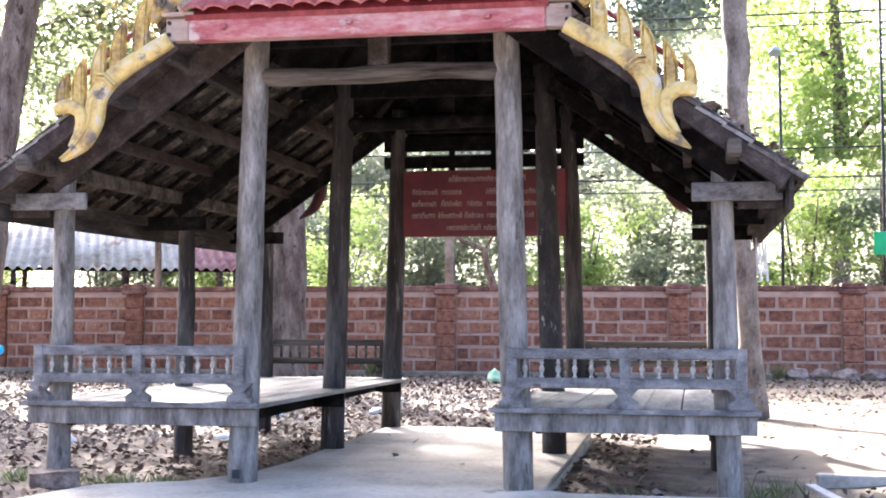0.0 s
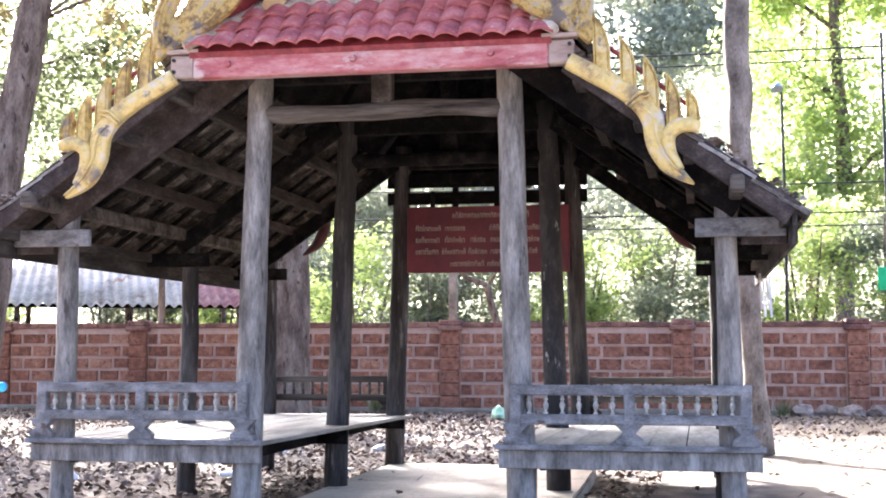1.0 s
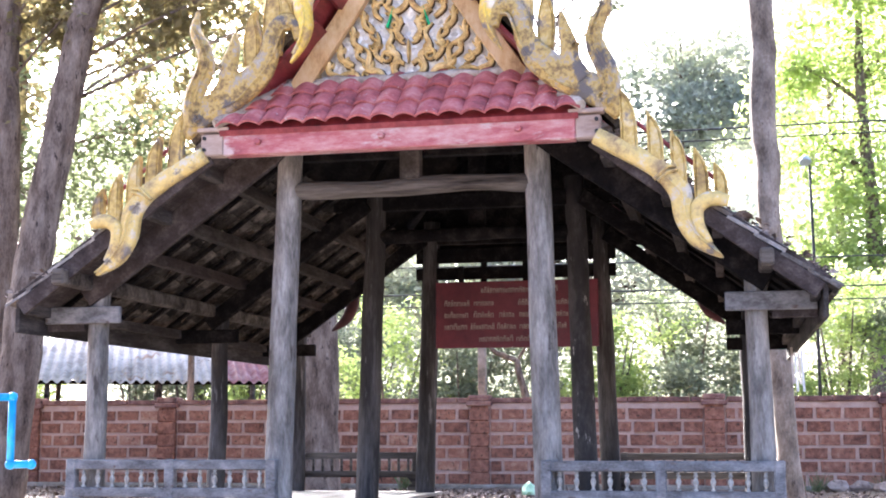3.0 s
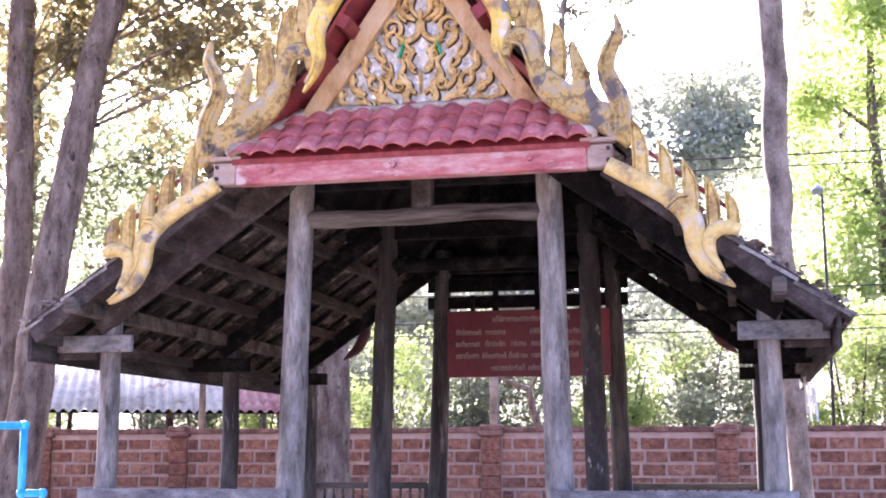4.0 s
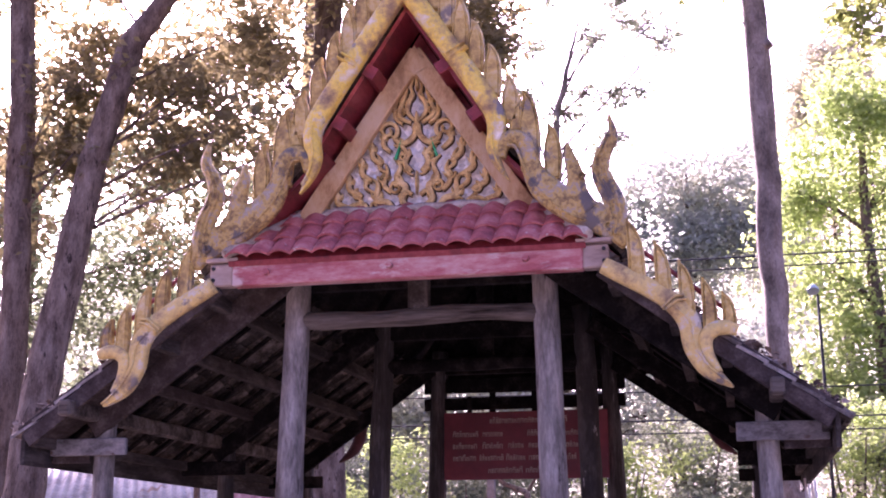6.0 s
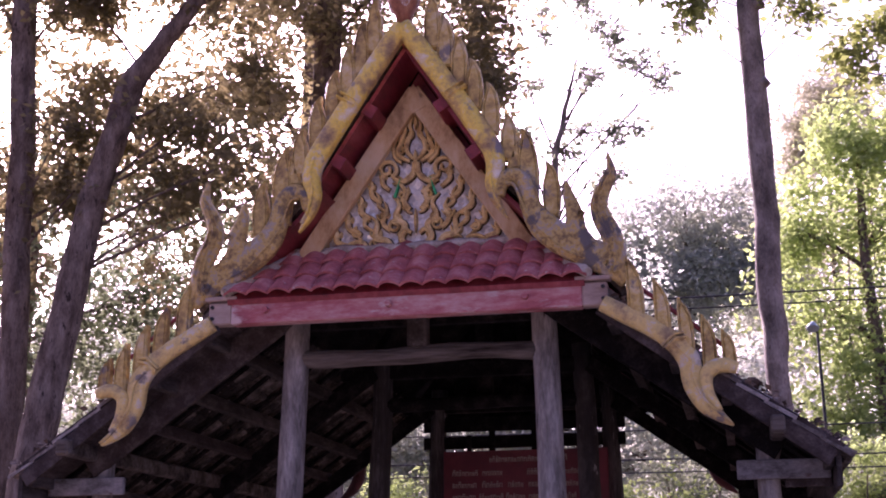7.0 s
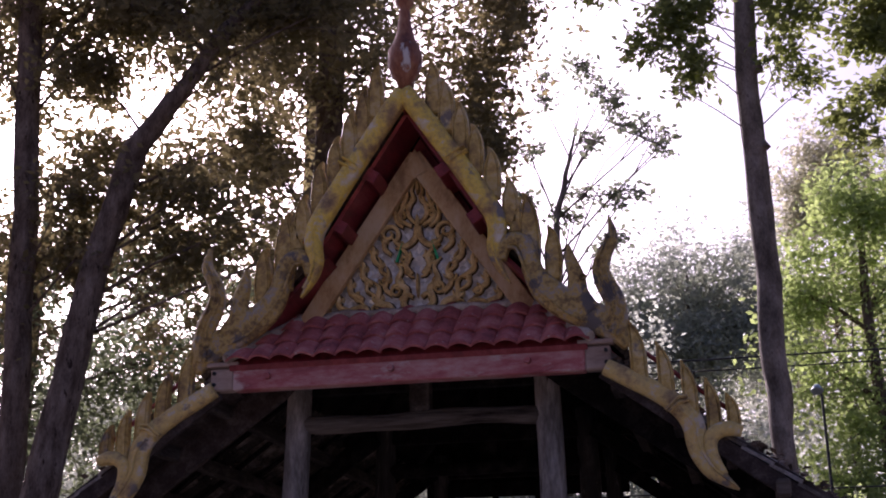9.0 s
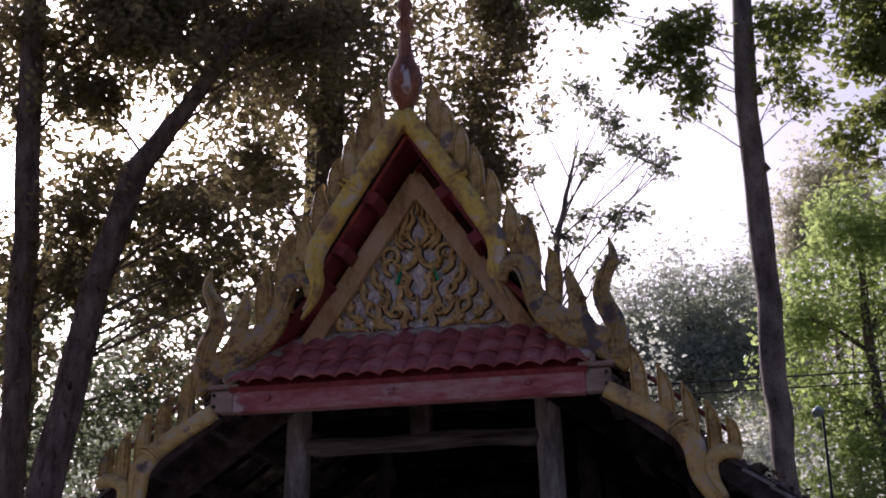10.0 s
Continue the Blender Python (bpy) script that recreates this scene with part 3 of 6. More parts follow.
def build_frame():
    # front tie log, king post and the beams along the eaves
    # Behind the front bay, shade is put into the timber's colour.
    for j, y in enumerate(BAYS):
        bm = bmesh.new()
        log(bm, [Vector((x, y, 2.575 + 0.008 * math.sin(x * 5 + j))) for x in np.linspace(-0.8, 0.8, 12)], [0.056 + 0.006 * math.sin(i * 1.3 + j) for i in range(12)], 12, 0.12, j * 3.0)
        if j < 2:
            part("tie_beam", bm, LOGWOOD if j == 0 else SHADEWOOD, pavilion, "cracked grey log" if j == 0 else "")
        bm = bmesh.new()
        if j == 0:
            box(bm, -0.065, 0.065, y - 0.05, y + 0.044, 2.62, 2.95)
        else:
            box(bm, -0.06, 0.07, y + 0.06, y + 0.16, 2.62 + 0.1 * (j == 2), 4.2)
        part("king_post", bm, SHADEWOOD if j else PURLIN, pavilion)
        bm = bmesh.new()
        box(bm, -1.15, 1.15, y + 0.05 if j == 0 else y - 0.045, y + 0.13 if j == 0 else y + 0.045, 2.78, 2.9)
        part("cross_beam", bm, SHADEWOOD, pavilion)
        for side in (-1, 1):
            # principal rafter of the wing, upper rafter, and the short through beam at the outer post
            bm = bmesh.new()
            rise, high = (0.03, 0.18) if j == 0 else (0.0, 0.13)
            beam(bm, (side * 0.86, y - 0.06, wing_z(0.86) - 0.25 + rise), (side * 2.2, y - 0.06, wing_z(2.2) - 0.21 + rise), 0.05, high)
            # only the front left rafter keeps plain wood; the others carry painted shade
            part("rafter", bm, VERGEWOOD if j == 0 and side < 0 else SHADEWOOD, pavilion)
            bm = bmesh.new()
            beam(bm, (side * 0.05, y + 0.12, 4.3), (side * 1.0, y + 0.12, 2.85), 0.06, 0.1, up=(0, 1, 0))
            part("rafter", bm, SHADEWOOD, pavilion)
            bm = bmesh.new()
            box(bm, min(side * 1.93, side * 2.46), max(side * 1.93, side * 2.46), y - 0.1, y - 0.06, 1.735, 1.845)
            part("through_beam", bm, RAILWOOD if j == 0 else SHADEWOOD, pavilion)
    for side in (-1, 1):
        # purlins whose ends stand out under the bargeboards
        for u, w, h in ((1.27, 0.07, 0.09), (1.62, 0.07, 0.09), (1.9, 0.06, 0.08), (2.44, 0.05, 0.07)):
            bm = bmesh.new()
            beam(bm, (side * u, FRONT + (0.02 if u < 2 else 0.03), wing_z(u) - 0.115), (side * u, BACK - 0.05, wing_z(u) - 0.115), w, h)
            part("purlin", bm, VERGEWOOD if u == 1.9 else PURLIN, pavilion)
        bm = bmesh.new()
        beam(bm, (side * 2.17, FRONT - 0.1, wing_z(2.17) - 0.12), (side * 2.17, BACK, wing_z(2.17) - 0.125), 0.08, 0.1, 0.012)
        part("wall_plate", bm, LOGWOOD, pavilion)
        bm = bmesh.new()
        box(bm, min(side * 2.2, side * 2.466), max(side * 2.2, side * 2.466), -0.052, -0.012, 1.69, 1.85, 0.006)
        part("eave_bracket", bm, VERGEWOOD, pavilion)
        # boards that close the overhang from below
        for k in range(3):
            bm = bmesh.new()
            y = FRONT + 0.05 + 0.115 * k
            beam(bm, (side * 1.16, y + 0.055, wing_z(1.16) - 0.088), (side * 2.46, y + 0.055, wing_z(2.46) - 0.088), 0.112, 0.018, 0.003)
            part("overhang_board", bm, VERGEWOOD, pavilion)
        # Added sheet, right wing only, that stops light leaking between the tiles.
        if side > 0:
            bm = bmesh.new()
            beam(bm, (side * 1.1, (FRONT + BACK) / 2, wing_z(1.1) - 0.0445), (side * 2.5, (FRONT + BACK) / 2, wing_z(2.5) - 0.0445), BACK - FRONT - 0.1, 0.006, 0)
            part("light_block_sheet", bm, SHADEWOOD, pavilion)
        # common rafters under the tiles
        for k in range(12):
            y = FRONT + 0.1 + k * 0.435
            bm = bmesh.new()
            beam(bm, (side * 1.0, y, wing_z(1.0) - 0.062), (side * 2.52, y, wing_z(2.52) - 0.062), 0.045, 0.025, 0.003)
            part("batten", bm, SHADEWOOD, pavilion)
        # eave board along the side and verge boards at both ends
        bm = bmesh.new()
        box(bm, min(side * 2.47, side * 2.5), max(side * 2.47, side * 2.5), FRONT - 0.0, BACK, 1.66, 1.85, 0.004)
        part("eave_board", bm, PURLIN, pavilion)
        for y in (FRONT + 0.0, BACK - 0.03):
            for dz, h in ((0.1, 0.1), (0.035, 0.03)):
                bm = bmesh.new()
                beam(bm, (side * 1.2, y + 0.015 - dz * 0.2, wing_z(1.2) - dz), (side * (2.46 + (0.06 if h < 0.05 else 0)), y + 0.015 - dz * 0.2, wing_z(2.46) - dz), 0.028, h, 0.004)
                # rear verge boards carry painted shade in their colour
                part("verge_board", bm, VERGEWOOD if y < 0 else SHADEWOOD, pavilion)


build_frame()


def tile_mesh(name, width, length, thick, rise, material):
    """A hump-backed cement tile with a rounded lower edge; lies along -y, its lower edge at y = 0."""
    bm = bmesh.new()
    top, low = [], []
    for i in range(9):
        a = i / 8
        x = (a - 0.5) * width
        h = rise * math.sin(math.pi * a)
        yb = 0.0 - 0.25 * rise * math.sin(math.pi * a)
        top.append((bm.verts.new((x, yb, h + thick)), bm.verts.new((x, length, h + thick * 0.6))))
        low.append((bm.verts.new((x, yb, h)), bm.verts.new((x, length, h - thick * 0.2))))
    for i in range(8):
        bm.faces.new((top[i][0], top[i + 1][0], top[i + 1][1], top[i][1])).smooth = True
        bm.faces.new((low[i][0], low[i][1], low[i + 1][1], low[i + 1][0])).smooth = True
        bm.faces.new((low[i][0], low[i + 1][0], top[i + 1][0], top[i][0]))
    bm.faces.new((low[0][0], top[0][0], top[0][1], low[0][1])), bm.faces.new((low[8][0], low[8][1], top[8][1], top[8][0]))
    me = bpy.data.meshes.new(name)
    bm.to_mesh(me)
    bm.free()
    me.materials.append(material)
    return me


def build_pent_roof():
    """The small red-tiled roof at the foot of the gable, its beam, and the cement at its edges."""
    lo, hi = Vector((0, -0.485, 2.893)), Vector((0, -0.09, 3.245))
    slope = math.atan2(hi.z - lo.z, hi.y - lo.y)
    run = (hi - lo).length
    bm = bmesh.new()
    vs = [bm.verts.new(p) for p in ((-1.12, lo.y + 0.02, lo.z - 0.005), (1.12, lo.y + 0.02, lo.z - 0.005), (0.77, hi.y, hi.z - 0.005), (-0.77, hi.y, hi.z - 0.005))]
    f = bm.faces.new(vs)
    ex = bmesh.ops.extrude_face_region(bm, geom=[f])
    bmesh.ops.translate(bm, verts=[q for q in ex["geom"] if isinstance(q, bmesh.types.BMVert)], vec=(0, 0.02, -0.03))
    roof = part("front_pent_roof", bm, REDSOFFIT, pavilion, "small red-tiled pent roof below the gable")
    me = tile_mesh("tile", 0.152, 0.23, 0.014, 0.034, REDTILE)
    rows = 3
    for r in range(rows):
        k = r / rows
        base = lo.lerp(hi, k)
        half = 1.13 - 0.37 * k
        n = round(2 * half / 0.142)
        for i in range(n):
            x = -half + (i + 0.5) * 2 * half / n
            o = new("tile", me)
            o.parent = roof
            o.matrix_basis = Matrix.Translation((x, base.y, base.z + 0.012 + rnd.uniform(-0.003, 0.003))) @ Matrix.Rotation(slope - 0.07, 4, "X") @ Matrix.Rotation(rnd.uniform(-0.02, 0.02), 4, "Z")
    bm = bmesh.new()
    log(bm, [(x, hi.y - 0.01, hi.z + 0.015 + 0.008 * math.sin(x * 23)) for x in np.linspace(-0.8, 0.8, 20)], [0.03] * 20, 8, 0.3, 2)
    part("cement_ridge", bm, MORTAR, roof)
    for s in (-1, 1):
        bm = bmesh.new()
        log(bm, along((s * 0.76, hi.y, hi.z + 0.01), (s * 1.14, lo.y + 0.01, lo.z + 0.035), 8), [0.035, 0.04, 0.036, 0.042, 0.036, 0.04, 0.038, 0.034], 8, 0.3, s)
        part("cement_hip", bm, MORTAR, roof)
    # red front beam with bare ends and bolts
    bm = bmesh.new()
    box(bm, -1.1, 1.1, FRONT - 0.04, FRONT + 0.06, 2.735, 2.885, 0.008)
    fascia = part("front_beam", bm, REDPAINT, pavilion, "faded red-painted front beam")
    for s in (-1, 1):
        bm = bmesh.new()
        box(bm, min(s * 1.098, s * 1.25), max(s * 1.098, s * 1.25), FRONT - 0.037, FRONT + 0.057, 2.738, 2.882, 0.01)
        part("beam_end", bm, BAREEND, fascia, "bare grey beam end")
        bm = bmesh.new()
        box(bm, min(s * 1.06, s * 1.27), max(s * 1.06, s * 1.27), FRONT - 0.06, FRONT + 0.02, 2.888, 2.915, 0.004)
        part("beam_cap", bm, BAREEND, fascia)
    bm = bmesh.new()
    box(bm, -1.12, 1.12, FRONT - 0.05, FRONT + 0.03, 2.887, 2.9, 0.003)
    part("drip_board", bm, REDSOFFIT, fascia)
    for x in (-0.87, -0.08, 0.76):
        bm = bmesh.new()
        log(bm, [(x, FRONT - 0.075, 2.815), (x, FRONT - 0.035, 2.815)], [0.018, 0.024], 8)
        part("peg", bm, REDPAINT, fascia)
    for s in (-1, 1):
        for dz in (0.028, 0.1):
            bm = bmesh.new()
            log(bm, [(s * 1.225, FRONT - 0.05, 2.75 + dz), (s * 1.225, FRONT - 0.03, 2.75 + dz)], [0.012, 0.013], 8)
            part("bolt", bm, DARKSTEEL, fascia)


build_pent_roof()


def build_upper_roof():
    """Two steep tiers over the middle, with red boards under the overhang."""
    for side in (-1, 1):
        for (u0, z0, u1, z1) in ((0.0, 4.6, 0.66, 3.58), (0.56, 3.62, 1.32, 2.83)):
            d = Vector((u1 - u0, z1 - z0)).normalized()
            nrm = Vector((-d.y, d.x))
            # the ceiling panel's colour holds the shade inside the roof
            for name, off, th, y0, y1, mat in (("roof_tier", 0.0, 0.045, FRONT + 0.04, BACK, GREYTILE), ("soffit", -0.05, 0.025, FRONT + 0.05, 0.0, REDSOFFIT), ("ceiling_panel", -0.05, 0.025, 0.002, BACK - 0.02, SHADEWOOD)):
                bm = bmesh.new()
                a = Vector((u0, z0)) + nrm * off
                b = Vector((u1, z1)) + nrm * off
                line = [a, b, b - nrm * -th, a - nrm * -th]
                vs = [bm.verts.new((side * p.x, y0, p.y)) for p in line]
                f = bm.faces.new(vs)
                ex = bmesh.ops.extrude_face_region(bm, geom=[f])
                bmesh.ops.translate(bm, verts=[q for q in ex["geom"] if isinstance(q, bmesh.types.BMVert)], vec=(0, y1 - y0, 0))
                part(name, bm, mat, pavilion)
        # purlin ends painted red
        for u, z in ((0.235, 4.11), (0.44, 3.78), (0.93, 3.2)):
            bm = bmesh.new()
            d = Vector((0.54, 0, -0.84)) if u < 0.6 else Vector((0.7, 0, -0.72))
            c = Vector((side * u, 0, z))
            dd = Vector((side * d.x, 0, d.z))
            nn = Vector((-dd.z * side, 0, dd.x * side))
            beam(bm, c + Vector((0, FRONT + 0.03, 0)), c + Vector((0, -0.02, 0)), 0.085, 0.085, 0.005, up=nn)
            part("purlin_end", bm, REDSOFFIT, pavilion)
    # closed rear gable and dark backing of the front one
    for y, low, half in ((BACK - 0.2, 2.76, 1.2), (0.02, 2.95, 1.2)):
        bm = bmesh.new()
        line = [(-half, low), (half, low), (0.6, 3.55), (0.0, 4.5), (-0.6, 3.55)]
        vs = [bm.verts.new((x, y, z)) for x, z in line]
        f = bm.faces.new(vs)
        ex = bmesh.ops.extrude_face_region(bm, geom=[f])
        bmesh.ops.translate(bm, verts=[q for q in ex["geom"] if isinstance(q, bmesh.types.BMVert)], vec=(0, 0.03, 0))
        part("gable_wall", bm, SHADEWOOD if y > 1 else REDSOFFIT, pavilion)
    # rear cross rails with light between them
    for z0, z1 in ((2.44, 2.555), (2.6, 2.74)):
        bm = bmesh.new()
        box(bm, -0.95, 0.95, 4.16, 4.2, z0, z1)
        part("rear_rail", bm, SHADEWOOD, pavilion)
    for x in (-0.3, 0.1, 0.55):
        bm = bmesh.new()
        box(bm, x - 0.03, x + 0.03, 4.2, 4.23, 2.3, 2.7)
        part("rear_strut", bm, SHADEWOOD, pavilion)


build_upper_roof()

# outlines of the carved boards, x and z on the right-hand side
UPPER_BARGE = [(0.0, 4.64), (0.1, 4.5), (0.21, 4.335), (0.32, 4.17), (0.43, 4.0), (0.53, 3.84), (0.585, 3.73), (0.59, 3.63), (0.572, 3.54), (0.585, 3.45), (0.625, 3.37), (0.668, 3.305)]
UPPER_WIDTH = [0.062, 0.064, 0.064, 0.064, 0.065, 0.066, 0.064, 0.056, 0.046, 0.033, 0.018, 0.003]
LOWER_BARGE = [(0.61, 3.45), (0.63, 3.54), (0.7, 3.58), (0.78, 3.51), (0.81, 3.37), (0.87, 3.26), (0.97, 3.17), (1.09, 3.09), (1.21, 3.03), (1.31, 2.94), (1.34, 2.85)]
LOWER_WIDTH = [0.033, 0.045, 0.048, 0.052, 0.063, 0.086, 0.093, 0.089, 0.093, 0.067, 0.011]
CREST = [(1.3, 2.92), (1.31, 3.04), (1.29, 3.15), (1.24, 3.26), (1.22, 3.35), (1.25, 3.45), (1.3, 3.55), (1.28, 3.68)]
CREST_WIDTH = [0.045, 0.06, 0.063, 0.06, 0.052, 0.045, 0.033, 0.004]
HORN = [(1.15, 3.08), (1.08, 3.19), (1.07, 3.31), (1.04, 3.42), (1.03, 3.52)]
HORN_WIDTH = [0.067, 0.067, 0.052, 0.037, 0.004]
WING_BARGE = [(1.22, 2.75), (1.36, 2.67), (1.5, 2.59), (1.62, 2.5), (1.7, 2.39), (1.72, 2.25), (1.78, 2.13), (1.86, 2.06), (1.93, 2.01)]
WING_WIDTH = [0.05, 0.054, 0.056, 0.058, 0.066, 0.06, 0.05, 0.03, 0.004]
WING_HOOK = [(1.86, 2.09), (1.8, 2.19), (1.79, 2.29), (1.84, 2.34), (1.9, 2.35), (1.97, 2.33)]
HOOK_WIDTH = [0.018, 0.036, 0.042, 0.042, 0.042, 0.03]


def fin(base, tip, width, bend):
    """Outline of a flame blade from its base to its tip, leaning by bend."""
    b, t = Vector(base), Vector(tip)
    h = t.y - b.y
    left, right = Vector((b.x - width, b.y)), Vector((b.x + width, b.y))
    out = [left, left.lerp(t, 0.3) + Vector((-width * 0.3, 0)), left.lerp(t, 0.6) + Vector((-width * 0.34, 0)), left.lerp(t, 0.85) + Vector((0.004, 0)), t]
    a, c = right + Vector((bend * 0.9, h * 0.45)), right + Vector((width * 0.15, h * 0.95))
    for k in range(1, 8):
        q = k / 8
        out.append(t * (1 - q) ** 3 + c * 3 * q * (1 - q) ** 2 + a * 3 * q * q * (1 - q) + right * q ** 3)
    return out + [right]


def rounded_bar(bm, line, widths, y, bulge, flip):
    """A board with a rounded front along line (x, z), widths to either side of it."""
    P = [Vector((flip * p[0], p[1])) for p in line]
    rows = []
    for i, p in enumerate(P):
        d = (P[min(i + 1, len(P) - 1)] - P[max(i - 1, 0)]).normalized()
        n = Vector((-d.y, d.x)) * widths[i]
        deep = bulge * min(1.0, widths[i] / 0.05)
        row = [bm.verts.new((p.x + n.x * k, y - deep * max(0.0, 1 - k * k) ** 0.5, p.y + n.y * k)) for k in (-1.0, -0.92, -0.7, -0.35, 0.0, 0.35, 0.7, 0.92, 1.0)]
        rows.append(row + [bm.verts.new((p.x + n.x, y + 0.03, p.y + n.y)), bm.verts.new((p.x - n.x, y + 0.03, p.y - n.y))])
    for a, b in zip(rows, rows[1:]):
        for k in range(11):
            f = bm.faces.new((a[k], a[(k + 1) % 11], b[(k + 1) % 11], b[k]))
            f.smooth = k < 8
    bm.faces.new(rows[0][::-1]), bm.faces.new(rows[-1])
    return bm


def swelling_bar(bm, line, widths, y, bulge, flip):
    """A rounded bar through the points of line, as wide at each as widths say."""
    path = spline(line, 4, False)
    wide = []
    for k in range(len(path)):
        i, q = min(k // 4, len(widths) - 2), k / 4 - min(k // 4, len(widths) - 2)
        wide.append(widths[i] + (widths[i + 1] - widths[i]) * q)
    return rounded_bar(bm, path, wide, y, bulge, flip)


def stub_fin(base, tip, width):
    """Outline of an upright blade with straight sides and a hooked top."""
    b, h = Vector(base), tip[1] - base[1]
    lean = (tip[0] + width - base[0]) / h
    shape = ((-1.0, 0.0), (-1.04, 0.4), (-1.08, 0.75), (-1.0, 1.0), (-0.45, 0.93), (0.2, 0.82), (0.72, 0.66), (0.98, 0.48), (1.04, 0.25), (1.0, 0.0))
    return [Vector((b.x + width * k + lean * h * q * q, b.y + h * q)) for k, q in shape]


def build_barge(y, material, rear=False):
    for flip in (-1, 1):
        for name, line in (("upper_bargeboard", UPPER_BARGE), ("lower_bargeboard", LOWER_BARGE), ("wing_bargeboard", WING_BARGE)):
            bm = bmesh.new()
            wide = {"upper_bargeboard": UPPER_WIDTH, "lower_bargeboard": LOWER_WIDTH, "wing_bargeboard": WING_WIDTH}[name]
            swelling_bar(bm, line, wide, y - 0.012, 0.045 if name == "upper_bargeboard" else 0.034, flip)
            paint = material if rear else {"lower_bargeboard": GREYGOLD, "wing_bargeboard": PALEGOLD}.get(name, material)
            board = part(name, bm, paint, pavilion, "" if rear else "gold-painted carved flame bargeboard")
            if rear:
                continue
            # ridge mouldings on the board
            def strip(line, wide, at, relief):
                part("moulding", ribbon(bmesh.new(), line, wide, at, relief), paint, board)
            if name == "wing_bargeboard":
                part("hook", swelling_bar(bmesh.new(), WING_HOOK, HOOK_WIDTH, y - 0.03, 0.034, flip), paint, board)
                # two ridges across the waist and one down the tail
                for line in ([(1.55, 2.47), (1.63, 2.54), (1.68, 2.54)], [(1.57, 2.46), (1.63, 2.51), (1.69, 2.52)]):
                    strip([(flip * p[0], p[1]) for p in line], [0.009, 0.012, 0.008], y - 0.042, 0.026)
                pts = spline([(1.63, 2.47), (1.71, 2.38), (1.73, 2.25), (1.79, 2.14), (1.86, 2.07), (1.92, 2.02)], 4, False)
                strip([(flip * p.x, p.y) for p in pts], [0.013 * (1 - 0.7 * k / len(pts)) for k in range(len(pts))], y - 0.04, 0.022)
            elif name == "upper_bargeboard":
                pts = spline([(0.56, 3.78), (0.585, 3.68), (0.57, 3.58), (0.585, 3.46), (0.64, 3.35)], 5, False)
                strip([(flip * p.x, p.y) for p in pts], [0.014 * (1 - 0.6 * i / len(pts)) for i in range(len(pts))], y - 0.048, 0.02)
                for a, b in (((0.285, 4.14), (0.4, 4.215)), ((0.305, 4.11), (0.42, 4.185))):
                    strip([(flip * a[0], a[1]), (flip * b[0], b[1])], [0.009, 0.009], y - 0.036, 0.03)
            else:
                part("crest", swelling_bar(bmesh.new(), CREST, CREST_WIDTH, y - 0.024, 0.034, flip), paint, board)
                part("horn", swelling_bar(bmesh.new(), HORN, HORN_WIDTH, y - 0.02, 0.03, flip), paint, board)
                # waved strands up the crest, a beaded lower edge and two curls
                for line in [[(1.27, 2.92), (1.28, 3.04), (1.26, 3.15), (1.21, 3.26), (1.19, 3.35), (1.23, 3.45), (1.27, 3.55)], [(1.3, 2.92), (1.31, 3.04), (1.29, 3.15), (1.24, 3.26), (1.22, 3.35), (1.25, 3.45), (1.3, 3.55)], [(1.34, 3.04), (1.32, 3.15), (1.27, 3.26), (1.25, 3.34)]]:
                    pts = spline(line, 4, False)
                    strip([(flip * p.x, p.y) for p in pts], [0.0105 * (1 - 0.6 * k / len(pts)) for k in range(len(pts))], y - 0.05, 0.018)
                pts = spline([(0.66, 3.52), (0.71, 3.51), (0.75, 3.41), (0.78, 3.33), (0.85, 3.23), (0.92, 3.16), (1.0, 3.08), (1.13, 3.02)], 4, False)
                strip([(flip * p.x, p.y) for p in pts], [0.009] * len(pts), y - 0.036, 0.016)
                for cx, cz, cr in ((1.26, 2.97, 0.034), (1.11, 3.29, 0.024)):
                    sp = [(cx + cr * (1 - a / 9) * math.cos(a), cz + cr * (1 - a / 9) * math.sin(a)) for a in np.arange(0, 8, 0.5)]
                    strip([(flip * p[0], p[1]) for p in sp], [cr * 0.27] * len(sp), y - 0.046, 0.022)
            fins = []
            if name == "wing_bargeboard":
                fins = [((1.415, 2.64), (1.355, 3.03), 0.048, 0.04), ((1.565, 2.54), (1.515, 2.88), 0.045, 0.036), ((1.695, 2.43), (1.65, 2.76), 0.044, 0.034), ((1.82, 2.34), (1.78, 2.65), 0.042, 0.032), ((1.93, 2.33), (1.89, 2.56), 0.039, 0.03)]
                bm = bmesh.new()
                log(bm, [(flip * 1.36, y + 0.03, 2.9), (flip * 1.9, y + 0.03, 2.47)], [0.014, 0.014], 8)
                part("fin_rod", bm, REDSOFFIT, board, "dark red rod")
            elif name == "upper_bargeboard":
                fins = [((x + 0.025, 4.82 - 1.64 * (x + 0.02) - 0.04), (x, z), 0.046, 0.03) for x, z in ((0.165, 4.86), (0.25, 4.71), (0.34, 4.555), (0.435, 4.385), (0.54, 4.215), (0.65, 4.0))] + [((0.7, 3.62), (0.735, 3.86), 0.04, 0.03)]
            else:
                fins = [((0.79, 3.37), (0.75, 3.89), 0.052, 0.045), ((0.93, 3.3), (0.9, 3.66), 0.044, 0.04)]
            for b, t, w, bend in fins:
                bm = bmesh.new()
                back = 0.0 if name == "wing_bargeboard" else 0.03
                carved_plate(bm, stub_fin(b, t, w) if name == "wing_bargeboard" else fin(b, t, w, bend), y - 0.02 + back, y + 0.02 + back, flip, ((0.005, 0.01), (0.005, 0.001), (0.004, -0.009), (0.006, 0.01)))
                part("flame_fin", bm, FINGOLD, board)


